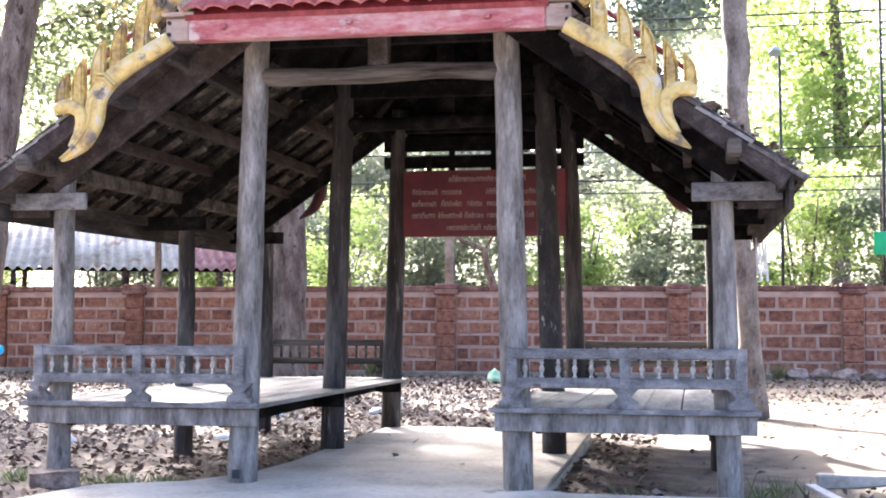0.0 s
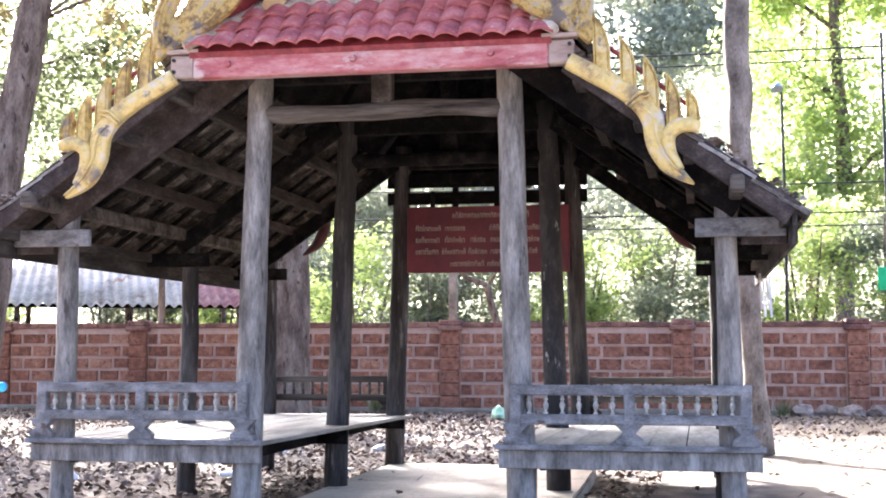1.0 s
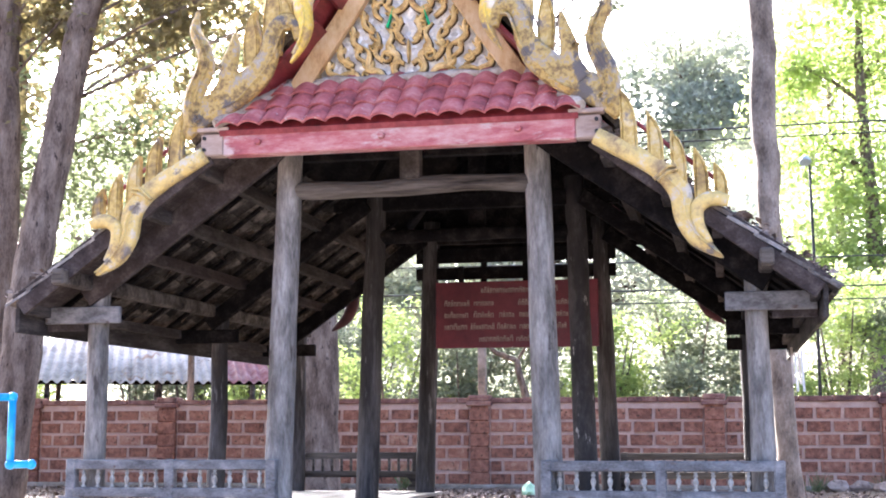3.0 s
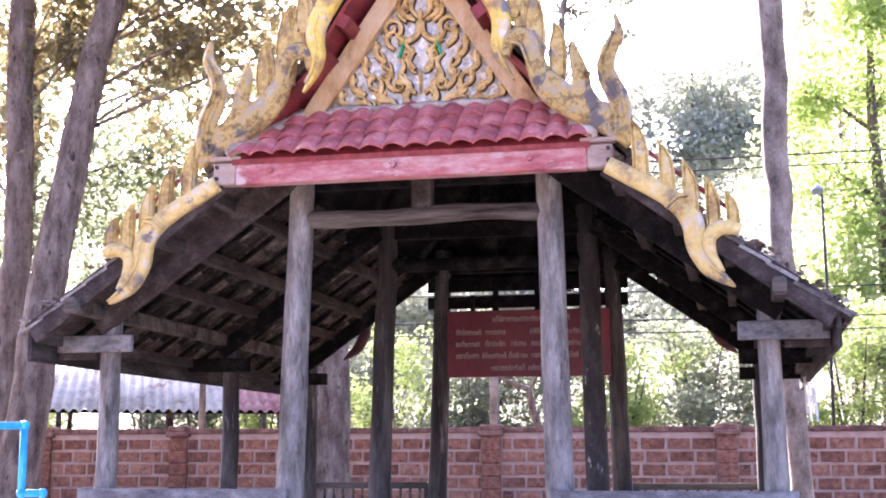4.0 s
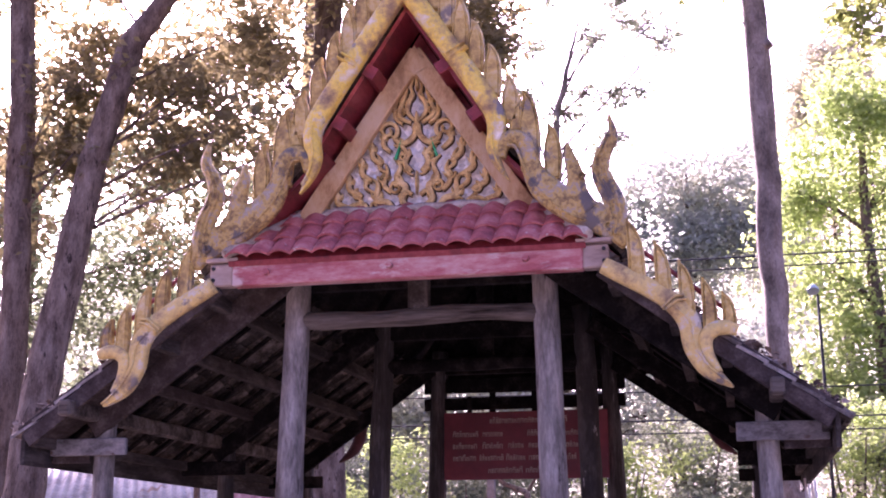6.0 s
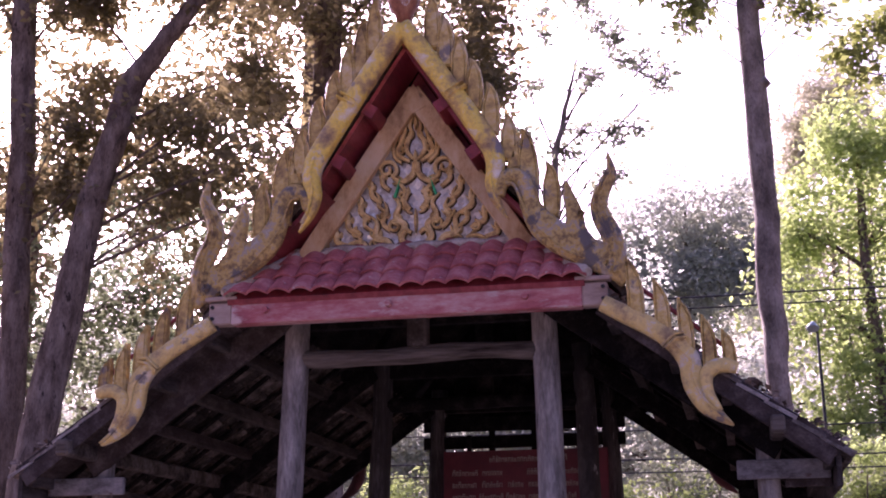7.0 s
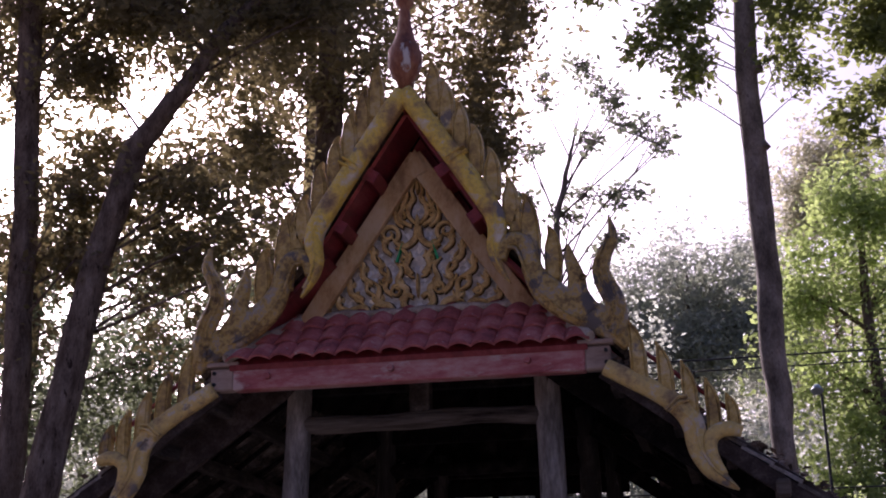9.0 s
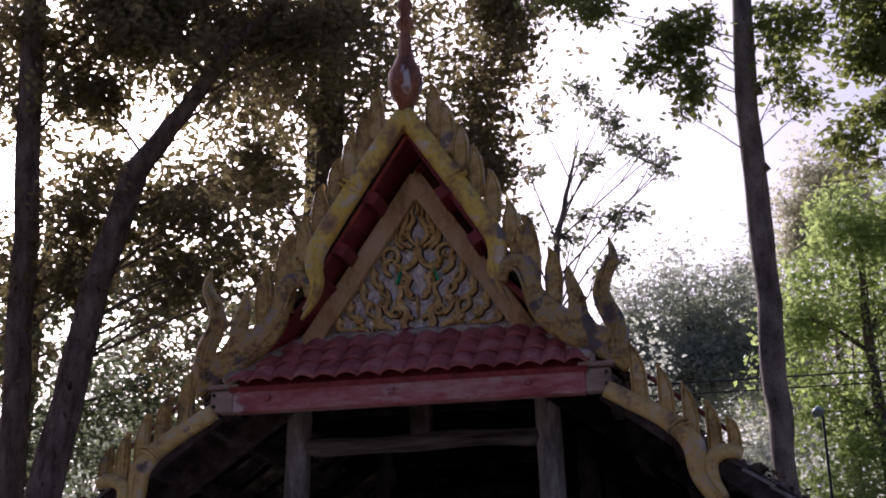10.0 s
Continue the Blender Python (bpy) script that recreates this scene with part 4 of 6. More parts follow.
DARKRED = surface("dark_red_back", [(0.2, (0.03, 0.006, 0.006)), (0.8, (0.1, 0.02, 0.02))], 8, 0.7, 0.2)
build_barge(FRONT - 0.03, GOLD)
build_barge(BACK + 0.03, DARKRED, True)


def build_finial():
    prof = [(0.03, 4.66), (0.05, 4.74), (0.085, 4.8), (0.105, 4.87), (0.1, 4.95), (0.07, 5.02), (0.05, 5.08), (0.04, 5.16), (0.034, 5.24), (0.028, 5.27), (0.05, 5.3), (0.055, 5.34), (0.034, 5.37), (0.03, 5.42), (0.05, 5.45), (0.036, 5.5), (0.026, 5.7), (0.008, 6.0)]
    bm = bmesh.new()
    log(bm, [(-0.005, FRONT + 0.02, z) for r, z in prof], [r * 1.12 for r, z in prof], 16, 0.06, 4)
    part("finial", bm, surface("old_copper_red_finial", [(0.2, (0.09, 0.025, 0.015)), (0.5, (0.28, 0.1, 0.045)), (0.8, (0.46, 0.26, 0.13))], 9, 0.55, 0.7, (1, 1, 0.35), spots=((0.6, 0.57, 0.53), 7, 0.6)), pavilion, "flaking red bulb-shaped spire")


build_finial()


def build_pediment():
    """Gilt scrollwork over mirror mosaic, framed by ochre boards."""
    y = -0.06
    bm = bmesh.new()
    vs = [bm.verts.new((x, y + 0.02, z)) for x, z in ((-0.72, 3.22), (0.72, 3.22), (0.0, 4.3))]
    f = bm.faces.new(vs)
    ex = bmesh.ops.extrude_face_region(bm, geom=[f])
    bmesh.ops.translate(bm, verts=[q for q in ex["geom"] if isinstance(q, bmesh.types.BMVert)], vec=(0, 0.02, 0))
    panel = part("pediment", bm, MIRROR, pavilion, "mirror mosaic panel under gilt scrollwork")
    for s in (-1, 1):
        bm = bmesh.new()
        beam(bm, (s * -0.02, y - 0.045, 4.315), (s * 0.735, y - 0.045, 3.2), 0.06, 0.128, 0.006, up=(s * 0.83, 0, 0.56))
        part("pediment_frame", bm, OLDGOLD, panel, "dull ochre frame board")

    bm = bmesh.new()
    plate(bm, [Vector(q) for q in ((-0.09, 4.2), (0.0, 4.15), (0.09, 4.2), (0.0, 4.36))], y - 0.085, y - 0.02, 0.006)
    part("frame_cap", bm, OLDGOLD, panel)

    # carved lines of one half, in units of 1.5 mm from the axis and down from the apex; the last number is the half width
    flames = [((10, 235, 42, 190, 38, 140, 14, 110, 24, 70, 4, 22), 11), ((24, 245, 74, 205, 64, 150, 48, 100, 40, 72), 11), ((58, 250, 92, 215, 96, 165, 80, 125), 9),
              ((112, 372, 150, 335, 148, 290, 172, 252), 11), ((150, 430, 198, 392, 196, 340, 214, 310), 12), ((196, 500, 246, 462, 244, 412, 262, 375), 13)]
    flames += [((240, 570, 300, 536, 298, 484, 316, 450), 13), ((290, 622, 352, 598, 352, 556, 370, 525), 13), ((330, 646, 404, 634, 408, 602, 420, 580), 11), ((128, 470, 168, 440, 166, 400, 182, 372), 9), ((186, 560, 226, 530, 224, 490, 238, 462), 9)]
    stems = [((8, 250, 14, 300, 60, 338, 96, 318, 112, 290), 14), ((20, 470, 50, 430, 44, 390, 70, 350, 104, 340), 13), ((30, 648, 66, 600, 52, 540, 88, 500, 76, 440, 104, 396), 17),
             ((14, 575, 44, 560, 66, 590, 58, 640), 11), ((96, 650, 128, 604, 176, 586, 172, 520, 204, 486), 17), ((146, 652, 206, 640, 238, 608, 292, 612, 330, 640), 14), ((112, 560, 146, 520, 128, 468, 142, 420), 12), ((24, 385, 52, 420, 36, 470, 12, 486), 9)]
    curls = [(128, 272, 46, 2.4, 12), (92, 540, 30, 0.6, 9), (226, 648, 26, 3.6, 9), (186, 620, 22, 1.0, 8), (62, 400, 24, 4.0, 8), (352, 640, 20, 2.0, 7), (150, 490, 22, 5.0, 7), (262, 560, 24, 0.0, 8), (62, 190, 17, 1.0, 6)]

    def place(h, v):
        return Vector((h * 0.0015, 4.2 - v * 0.00146))

    for s in (-1, 1):
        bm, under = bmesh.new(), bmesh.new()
        g = random.Random(5 + s)
        for lines, tip in ((flames, 0.08), (stems, 0.35)):
            for flat, half in lines:
                pts = [place(flat[k] + g.uniform(-3, 3), flat[k + 1] + g.uniform(-3, 3)) for k in range(0, len(flat), 2)]
                pp = spline(pts, 6, False)
                n = len(pp) - 1
                wide = [half * 0.00152 * (math.sin(math.pi * (0.18 + 0.82 * k / n)) * (1 - tip) + tip * (1 - 0.7 * k / n)) + 0.001 for k in range(n + 1)]
                ribbon(bm, [(s * p.x, p.y) for p in pp], wide, y, 0.024 + g.uniform(0, 0.012))
                # wider dark copy below the stroke paints the shade round it
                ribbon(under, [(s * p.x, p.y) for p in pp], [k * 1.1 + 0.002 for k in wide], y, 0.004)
                # a leaflet that parts from the line near its middle
                m, q = pp[n // 2], pp[n // 2 + 2]
                d = (q - m).normalized()
                for way in (1, -1):
                    o = Vector((-d.y, d.x)) * way
                    leaf = [m, m + (d * 0.6 + o) * half * 0.0016, m + (d * 1.6 + o * 1.15) * half * 0.0019]
                    if all(v.x > 0.012 and v.y > 3.24 and v.x < (4.24 - v.y) * 0.69 for v in leaf):
                        ll = spline(leaf, 4, False)
                        ribbon(bm, [(s * p.x, p.y) for p in ll], [half * 0.0007 * math.sin(math.pi * (0.3 + 0.7 * k / (len(ll) - 1))) + 0.0008 for k in range(len(ll))], y, 0.028)
        for h, v, r, start, half in curls:
            c = place(h, v)
            pp = [c + Vector((math.cos(start + 0.33 * k), math.sin(start + 0.33 * k))) * r * 0.0015 * (0.22 + 0.78 * k / 24) for k in range(25)]
            ribbon(bm, [(s * p.x, p.y) for p in pp], [half * 0.0013 * (0.6 + 0.4 * k / 24) for k in range(25)], y, 0.03)
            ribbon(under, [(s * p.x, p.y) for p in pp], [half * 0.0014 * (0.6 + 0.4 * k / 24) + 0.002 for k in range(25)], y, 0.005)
        part("scrollwork", bm, CARVED, panel, "gilt carved scrolls and flames")
        tagged(part("scroll_shade_edge", under, RECESS_SHADE, panel), "dark painted edges for the shade in the carving", kind="stuff")
    # beads down the middle and a carved sill
    for a, b, w in ((4.06, 4.16, 0.012), (3.8, 3.92, 0.016), (3.36, 3.52, 0.01)):
        pp = along((0, a, 0), (0, b, 0), 8)
        part("carved_bead", ribbon(bmesh.new(), [(0.0, p.y) for p in pp], [w * math.sin(math.pi * (0.06 + 0.88 * k / 7)) + 0.001 for k in range(8)], y - 0.004, 0.03), CARVED, panel)
    for s in (-1, 1):
        bm = bmesh.new()
        pp = spline([(s * 0.14, 3.6), (s * 0.12, 3.66), (s * 0.1, 3.73)], 4, False)
        ribbon(bm, [(p.x, p.y) for p in pp], [0.008, 0.008, 0.008, 0.007, 0.006, 0.005, 0.004, 0.002, 0.001][: len(pp)], y - 0.024, 0.01)
        part("green_inlay", bm, GREENSIGN, panel, "small green glass inlay")


build_pediment()


def build_wing_tiles():
    me = tile_mesh("tile", 0.168, 0.2, 0.014, 0.03, GREYTILE)
    edge = tile_mesh("tile", 0.168, 0.2, 0.018, 0.03, PALETILE)
    slope = math.atan(0.735)
    for side in (-1, 1):
        bm = bmesh.new()
        beam(bm, (side * 1.15, (FRONT + BACK) / 2, wing_z(1.15) + 0.03), (side * 1.3, (FRONT + BACK) / 2, wing_z(1.3) + 0.03), BACK - FRONT, 0.03, 0)
        roof = part("wing_roof", bm, GREYTILE, pavilion, "mossy grey tiled wing roof")
        rows, cols = 10, 30
        for r in range(rows):
            u = 2.56 - r * 0.146
            for c in range(cols):
                y = FRONT - 0.02 + (c + 0.5) * (BACK - FRONT + 0.04) / cols
                o = new("tile", edge if c == 0 else me)
                o.parent = roof
                turn = Matrix.Rotation(-side * math.pi / -2, 4, "Z")
                o.matrix_basis = Matrix.Translation((side * u, y, wing_z(u) - 0.025 + rnd.uniform(-0.004, 0.006))) @ turn @ Matrix.Rotation(slope - 0.06, 4, "X") @ Matrix.Rotation(rnd.uniform(-0.03, 0.03), 4, "Z")


build_wing_tiles()


# ---- benches with their railings ----
def turned_baluster(bm, x, y, z0, z1, r):
    prof = [(0.0, 0.9), (0.08, 1.0), (0.1, 0.55), (0.2, 0.5), (0.35, 0.95), (0.5, 1.15), (0.62, 0.75), (0.72, 0.5), (0.76, 0.9), (0.82, 0.9), (0.86, 0.55), (1.0, 0.8)]
    log(bm, [(x, y, z0 + (z1 - z0) * a) for a, k in prof], [r * k for a, k in prof], 10)


def build_bench(side):
    bench = thing("bench", "weathered grey plank bench with a turned-baluster railing between the posts", "bench", "benches of the pavilion")
    lo, hi = 0.74, 2.31

    def X(a, b):
        return (min(side * a, side * b), max(side * a, side * b))
    # seat planks along the depth, cut round the posts
    n = 7
    edges = [lo + (hi - lo) * i / n for i in range(n + 1)]
    for i in range(n):
        bm = bmesh.new()
        x0, x1 = X(edges[i] + 0.004, edges[i + 1] - 0.004)
        dz = rnd.uniform(-0.003, 0.003)
        box(bm, x0, x1, -0.13, 4.38, 0.47 + dz, 0.498 + dz, 0.004)
        for v in bm.verts:
            v.co.z -= 0.045 * max(0, v.co.y) / 4.38
        part("seat_plank", bm, SEATWOOD, bench)
    bm = bmesh.new()
    x0, x1 = X(lo - 0.012, hi + 0.012)
    box(bm, x0, x1, -0.155, -0.115, 0.468, 0.502, 0.005)
    part("edge_plank", bm, RAILWOOD, bench)
    # bearers behind the front one have the seat's shade in their colour
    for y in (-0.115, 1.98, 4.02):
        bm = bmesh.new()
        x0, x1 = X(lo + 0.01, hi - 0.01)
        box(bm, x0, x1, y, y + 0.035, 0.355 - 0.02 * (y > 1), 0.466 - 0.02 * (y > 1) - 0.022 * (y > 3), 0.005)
        part("bearer", bm, GREYWOOD if y < 0 else SHADEWOOD, bench)
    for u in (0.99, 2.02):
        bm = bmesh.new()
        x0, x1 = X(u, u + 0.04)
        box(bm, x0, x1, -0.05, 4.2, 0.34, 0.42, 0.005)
        part("bearer", bm, SHADEWOOD, bench)
    # front railing and the plain one at the back
    for y, a, b, full in ((-0.125, 0.83, 2.24, True), (4.3, 0.95, 2.2, False)):
        drop = 0 if full else 0.04
        wood = RAILWOOD if full else LOGWOOD
        for z0, z1 in ((0.795, 0.857), (0.622, 0.682)):
            bm = bmesh.new()
            x0, x1 = X(a, b)
            box(bm, x0, x1, y - 0.03, y + 0.03, z0 - drop, z1 - drop, 0.007)
            for v in bm.verts:
                v.co.z += 0.004 * math.sin(v.co.x * 4.1)
            part("rail", bm, wood, bench)
        posts = (a + 0.03, (a + b) / 2, b - 0.03) if full else (a + 0.03, b - 0.03)
        for u in posts:
            bm = bmesh.new()
            x0, x1 = X(u - 0.032, u + 0.032)
            box(bm, x0, x1, y - 0.034, y + 0.034, 0.6 - drop, 0.86 - drop, 0.006)
            # waisted foot
            h = [(0.075, 0.5), (0.08, 0.535), (0.035, 0.57), (0.06, 0.6), (0.085, 0.625)]
            line = [(side * u + k, z - drop) for k, z in h] + [(side * u - k, z - drop) for k, z in h[::-1]]
            plate(bm, [Vector(p) for p in line], y - 0.03, y + 0.03, 0.005)
            part("post", bm, wood, bench)
        k = 12 if full else 11
        for i in range(k + 1):
            u = a + 0.06 + (b - a - 0.12) * (i + 0.5) / (k + 1)
            if full and abs(u - (a + b) / 2) < 0.04:
                continue
            bm = bmesh.new()
            if full:
                turned_baluster(bm, side * u, y, 0.682, 0.795, 0.0155)
                part("baluster", bm, BALUSTER, bench)
            else:
                box(bm, side * u - 0.012, side * u + 0.012, y - 0.01, y + 0.01, 0.68 - drop, 0.8 - drop, 0.003)
                part("baluster", bm, LOGWOOD, bench)
    return bench


for side in (-1, 1):
    build_bench(side)


# ---- the red board that hangs at the back ----
def build_sign():
    sign = thing("sign_board", "dark red wooden sign board with rows of cream handwriting", "sign", at=(0, 0, 0))
    bm = bmesh.new()
    box(bm, -0.735, 0.79, 4.06, 4.085, 1.785, 2.405, 0.005)
    part("board", bm, SIGNRED, sign)
    g = random.Random(3)
    for z, spans in ((2.32, [(-0.3, 0.42)]), (2.2, [(-0.65, -0.42), (-0.37, -0.2), (0.05, 0.3), (0.34, 0.6)]), (2.09, [(-0.65, -0.43), (-0.37, -0.19), (-0.13, 0.0), (0.06, 0.3), (0.34, 0.62)]), (1.98, [(-0.65, -0.45), (-0.4, -0.2), (-0.15, 0.01), (0.06, 0.27), (0.32, 0.5)]), (1.865, [(-0.32, -0.02), (0.03, 0.22)])):
        for a, b in spans:
            x = a
            bm = bmesh.new()
            while x < b:
                w = g.uniform(0.016, 0.03)
                top = z + g.uniform(0.012, 0.022)
                for x0, x1, z0, z1 in ((x, x + 0.007, z - 0.022, top), (x + w - 0.007, x + w, z - 0.022, top), (x + 0.007, x + w - 0.007, top - 0.009, top)):
                    box(bm, x0, x1, 4.055, 4.0598, z0, z1, 0)
                if g.random() < 0.35:
                    box(bm, x + 0.004, x + w, 4.055, 4.0598, top + 0.007, top + 0.015, 0)
                x += w + 0.008
            tagged(part("writing_bar", bm, SIGNINK, sign), kind="stuff")
    for x in (-0.5, 0.55):
        bm = bmesh.new()
        box(bm, x - 0.02, x + 0.02, 4.09, 4.14, 2.3, 2.56, 0.003)
        part("hanger", bm, SHADEWOOD, sign)


build_sign()


# ---- trees ----
def build_tree(name, label, trunk, bark, clumps, leaf, size, per, spread, seed, limbs=0.4, sides=16, group="", leaf_droop=0.25, twig=1.0, loose=1.0, bough=1.0, drop=0.5, many=1.0):
    """trunk: (x, y, z, radius) upward. clumps: ellipsoids (x, y, z, rx, ry, rz, number) of leaf tufts."""
    g = np.random.default_rng(seed)
    root = thing(name, label, "tree", group, at=trunk[0][:3])
    inv = Matrix.Translation(trunk[0][:3]).inverted()
    line = []
    for a, b in zip(trunk, trunk[1:]):
        for k in range(5):
            line.append([p + (q - p) * k / 5 for p, q in zip(a, b)])
    line.append(list(trunk[-1]))
    for i, p in enumerate(line):
        p[0] += 0.05 * noise.noise(Vector((seed, i * 0.4, 0))) * min(1, i / 3)
        p[1] += 0.05 * noise.noise(Vector((0, i * 0.4, seed))) * min(1, i / 3)
    bm = bmesh.new()
    log(bm, [p[:3] for p in line], [p[3] for p in line], sides, 0.16, seed)
    stem = part("trunk", bm, bark, root)
    stem.matrix_parent_inverse = inv
    tufts = []
    bm = bmesh.new()
    for cx, cy, cz, rx, ry, rz, n in clumps:
        # tufts gather round sprays, so that the crown has masses and gaps
        n = int(n * many)
        k = max(3, n // 9)
        d = g.normal(0, 1, (k, 3))
        d /= np.linalg.norm(d, axis=1, keepdims=True)
        sprays = np.array((cx, cy, cz)) + d * np.array((rx, ry, rz)) * g.uniform(0.05, 1.0, (k, 1)) ** 0.5 * g.uniform(0.65, 0.9 + 0.5 * loose, (k, 1))
        c = sprays[g.integers(0, k, n)] + g.normal(0, 1, (n, 3)) * np.array((rx, ry, rz)) * (0.12 + 0.1 * loose)
        tufts.append(c)
        # one bough to the clump, and twigs to some of its tufts
        low = [p for p in line if p[2] < cz - drop] or line[:1]
        a = min(low, key=lambda p: (p[0] - cx) ** 2 + (p[1] - cy) ** 2 + 0.6 * (p[2] - cz) ** 2)
        if limbs > 0:
            mid = [(a[i] + (cx, cy, cz)[i]) / 2 for i in range(3)]
            mid[2] += 0.1 * rz
            r = min(a[3] * 0.5 * min(1.6, twig), 0.04 + 0.02 * max(rx, rz)) * bough
            log(bm, [a[:3], mid, (cx, cy, cz)], [r, r * 0.7, r * 0.4], 7, 0.1, seed)
            A, B, C2 = Vector(a[:3]), Vector(mid), Vector((cx, cy, cz))
            for sp in sprays:
                q = g.uniform(0.35, 1.0)
                o = A * (1 - q) ** 2 + B * 2 * q * (1 - q) + C2 * q * q
                sp = Vector(sp)
                bend = o.lerp(sp, 0.5) + Vector(g.normal(0, 0.12, 3)) + Vector((0, 0, 0.08 * (sp - o).length))
                log(bm, [o, bend, sp], [r * 0.3 * twig, r * 0.2 * twig, 0.007 * twig], 5, 0, seed)
                near = c[np.argsort(((c - np.array(sp)) ** 2).sum(axis=1))[: int(6 * limbs)]]
                for t in near:
                    log(bm, [sp, (sp + Vector(t)) / 2 + Vector(g.normal(0, 0.04, 3)), Vector(t)], [0.007 * twig, 0.006 * twig, 0.003 * twig], 4, 0, seed)
    if limbs > 0:
        ob = tagged(part("branchwork", bm, bark, root), kind="stuff")
        ob.matrix_parent_inverse = inv
    else:
        bm.free()
    v, f = leaves(np.concatenate(tufts), spread, per, size, seed + 1, leaf_droop)
    ob = tagged(raw("crown", v, f, leaf, root), kind="stuff")
    ob.matrix_parent_inverse = inv
    return root


def crown(seed, n, centre, half, r, tufts):
    """n leaf clumps scattered through a box-shaped part of a crown."""
    g = np.random.default_rng(seed)
    p = np.array(centre) + g.uniform(-1, 1, (n, 3)) * np.array(half)
    q = g.uniform(0.7, 1.3, n) * r
    return [(x, y, z, k * 1.1, k, k * 0.75, int(tufts * k / r)) for (x, y, z), k in zip(p, q)]


# big tree behind the pavilion, by the wall
# its two lowest leaf clumps are added to keep sun off the floor
build_tree("tree", "tall brown-barked tree behind the pavilion", [(-4.2, 11.5, -0.1, 0.36), (-4.22, 11.5, 1.0, 0.31), (-4.23, 11.49, 4.0, 0.28), (-4.3, 11.48, 8.6, 0.235), (-4.31, 11.5, 12.0, 0.225), (-4.2, 11.5, 16.0, 0.15)], BARK,
           [(-5.5, 11.0, 11.2, 1.7, 1.4, 1.1, 120), (-3.0, 11.3, 11.2, 1.2, 1.3, 1.2, 90), (-4.2, 11.8, 13.4, 3.2, 1.8, 1.4, 150), (-1.9, 11.6, 9.8, 0.5, 0.8, 0.6, 60), (-1.35, 11.6, 10.9, 0.4, 0.6, 0.8, 80), (-1.3, 11.5, 12.1, 0.6, 0.6, 0.5, 70), (-1.5, 11.4, 9.1, 0.3, 0.4, 0.25, 14), (-2.6, 11.6, 9.6, 0.6, 0.6, 0.9, 30), (-5.6, 11.8, 9.4, 1.3, 0.9, 0.8, 60), (-5.0, 11.4, 7.6, 0.8, 0.7, 0.6, 36), (-5.5, 11.2, 5.4, 0.9, 0.8, 0.8, 50), (-4.0, 10.6, 5.6, 0.8, 0.7, 0.7, 40)] + crown(71, 9, (-4.2, 11.6, 10.0), (2.3, 0.8, 2.6), 0.6, 26), LEAF_CANOPY, 0.15, 12, (0.15, 0.15, 0.11), 21, loose=2.2, bough=0.5, drop=1.0, many=1.9)
build_tree("tree", "slim dark tree beside a thicker trunk", [(-5.7, 14.2, -0.1, 0.12), (-5.66, 14.25, 5.0, 0.11), (-5.6, 14.3, 10.0, 0.105), (-5.56, 14.3, 14.3, 0.09)], BARK,
           [(-6.0, 14.2, 12.6, 1.6, 1.1, 1.3, 60), (-5.4, 14.0, 8.2, 0.8, 0.7, 0.7, 24)], LEAF_CANOPY, 0.14, 30, (0.2, 0.2, 0.16), 22)
# two trunks at the left with the wide canopy
build_tree("tree", "tall straight tree with a broad dark canopy", [(-7.75, 8.2, -0.1, 0.26), (-7.72, 8.2, 3.0, 0.21), (-7.7, 8.2, 4.3, 0.19), (-7.78, 8.2, 6.7, 0.185), (-8.0, 8.2, 10.3, 0.175), (-8.05, 8.3, 14.0, 0.12)], BARK,
           [(-8.6, 8.6, 9.9, 0.9, 1.0, 0.9, 60), (-7.0, 8.6, 11.1, 1.3, 1.1, 0.8, 90), (-8.3, 8.6, 7.2, 0.7, 0.8, 0.5, 34), (-7.4, 8.7, 9.9, 0.5, 0.6, 0.5, 30), (-8.6, 8.5, 5.4, 0.7, 0.7, 0.7, 34), (-7.2, 8.6, 7.6, 0.5, 0.6, 0.45, 24)] + crown(72, 7, (-7.6, 8.8, 8.4), (1.4, 0.7, 2.8), 0.55, 24) + crown(74, 9, (-7.4, 8.8, 10.6), (1.6, 0.7, 0.9), 0.5, 22), LEAF_CANOPY, 0.14, 12, (0.14, 0.14, 0.1), 23, loose=2.2, bough=0.5, drop=0.9, many=1.9)
build_tree("tree", "leaning forked tree with a dark canopy", [(-7.2, 7.5, -0.1, 0.29), (-6.99, 7.6, 2.56, 0.25), (-6.89, 7.7, 3.65, 0.235), (-6.47, 7.9, 6.5, 0.19), (-6.03, 7.95, 8.13, 0.18), (-5.42, 8.0, 8.94, 0.125), (-4.83, 8.2, 10.0, 0.1), (-4.1, 8.6, 11.0, 0.06)], BARK,
           [(-5.0, 8.6, 9.5, 0.8, 0.8, 0.6, 60), (-6.6, 8.7, 8.0, 0.6, 0.7, 0.45, 30), (-6.3, 8.4, 10.7, 1.2, 1.0, 0.7, 100), (-4.4, 9.0, 10.6, 1.1, 1.0, 0.7, 85), (-5.2, 8.8, 7.6, 0.7, 0.7, 0.4, 36), (-6.9, 8.5, 9.5, 0.5, 0.6, 0.4, 28), (-4.6, 8.8, 8.5, 0.5, 0.5, 0.4, 24), (-5.6, 8.7, 6.4, 0.7, 0.7, 0.5, 34)] + crown(73, 8, (-5.5, 8.9, 8.8), (1.5, 0.7, 2.4), 0.55, 24) + crown(75, 9, (-5.2, 8.9, 10.5), (1.7, 0.7, 0.9), 0.5, 20), LEAF_CANOPY, 0.14, 12, (0.14, 0.14, 0.1), 24, loose=2.2, bough=0.5, drop=0.9, many=1.9)
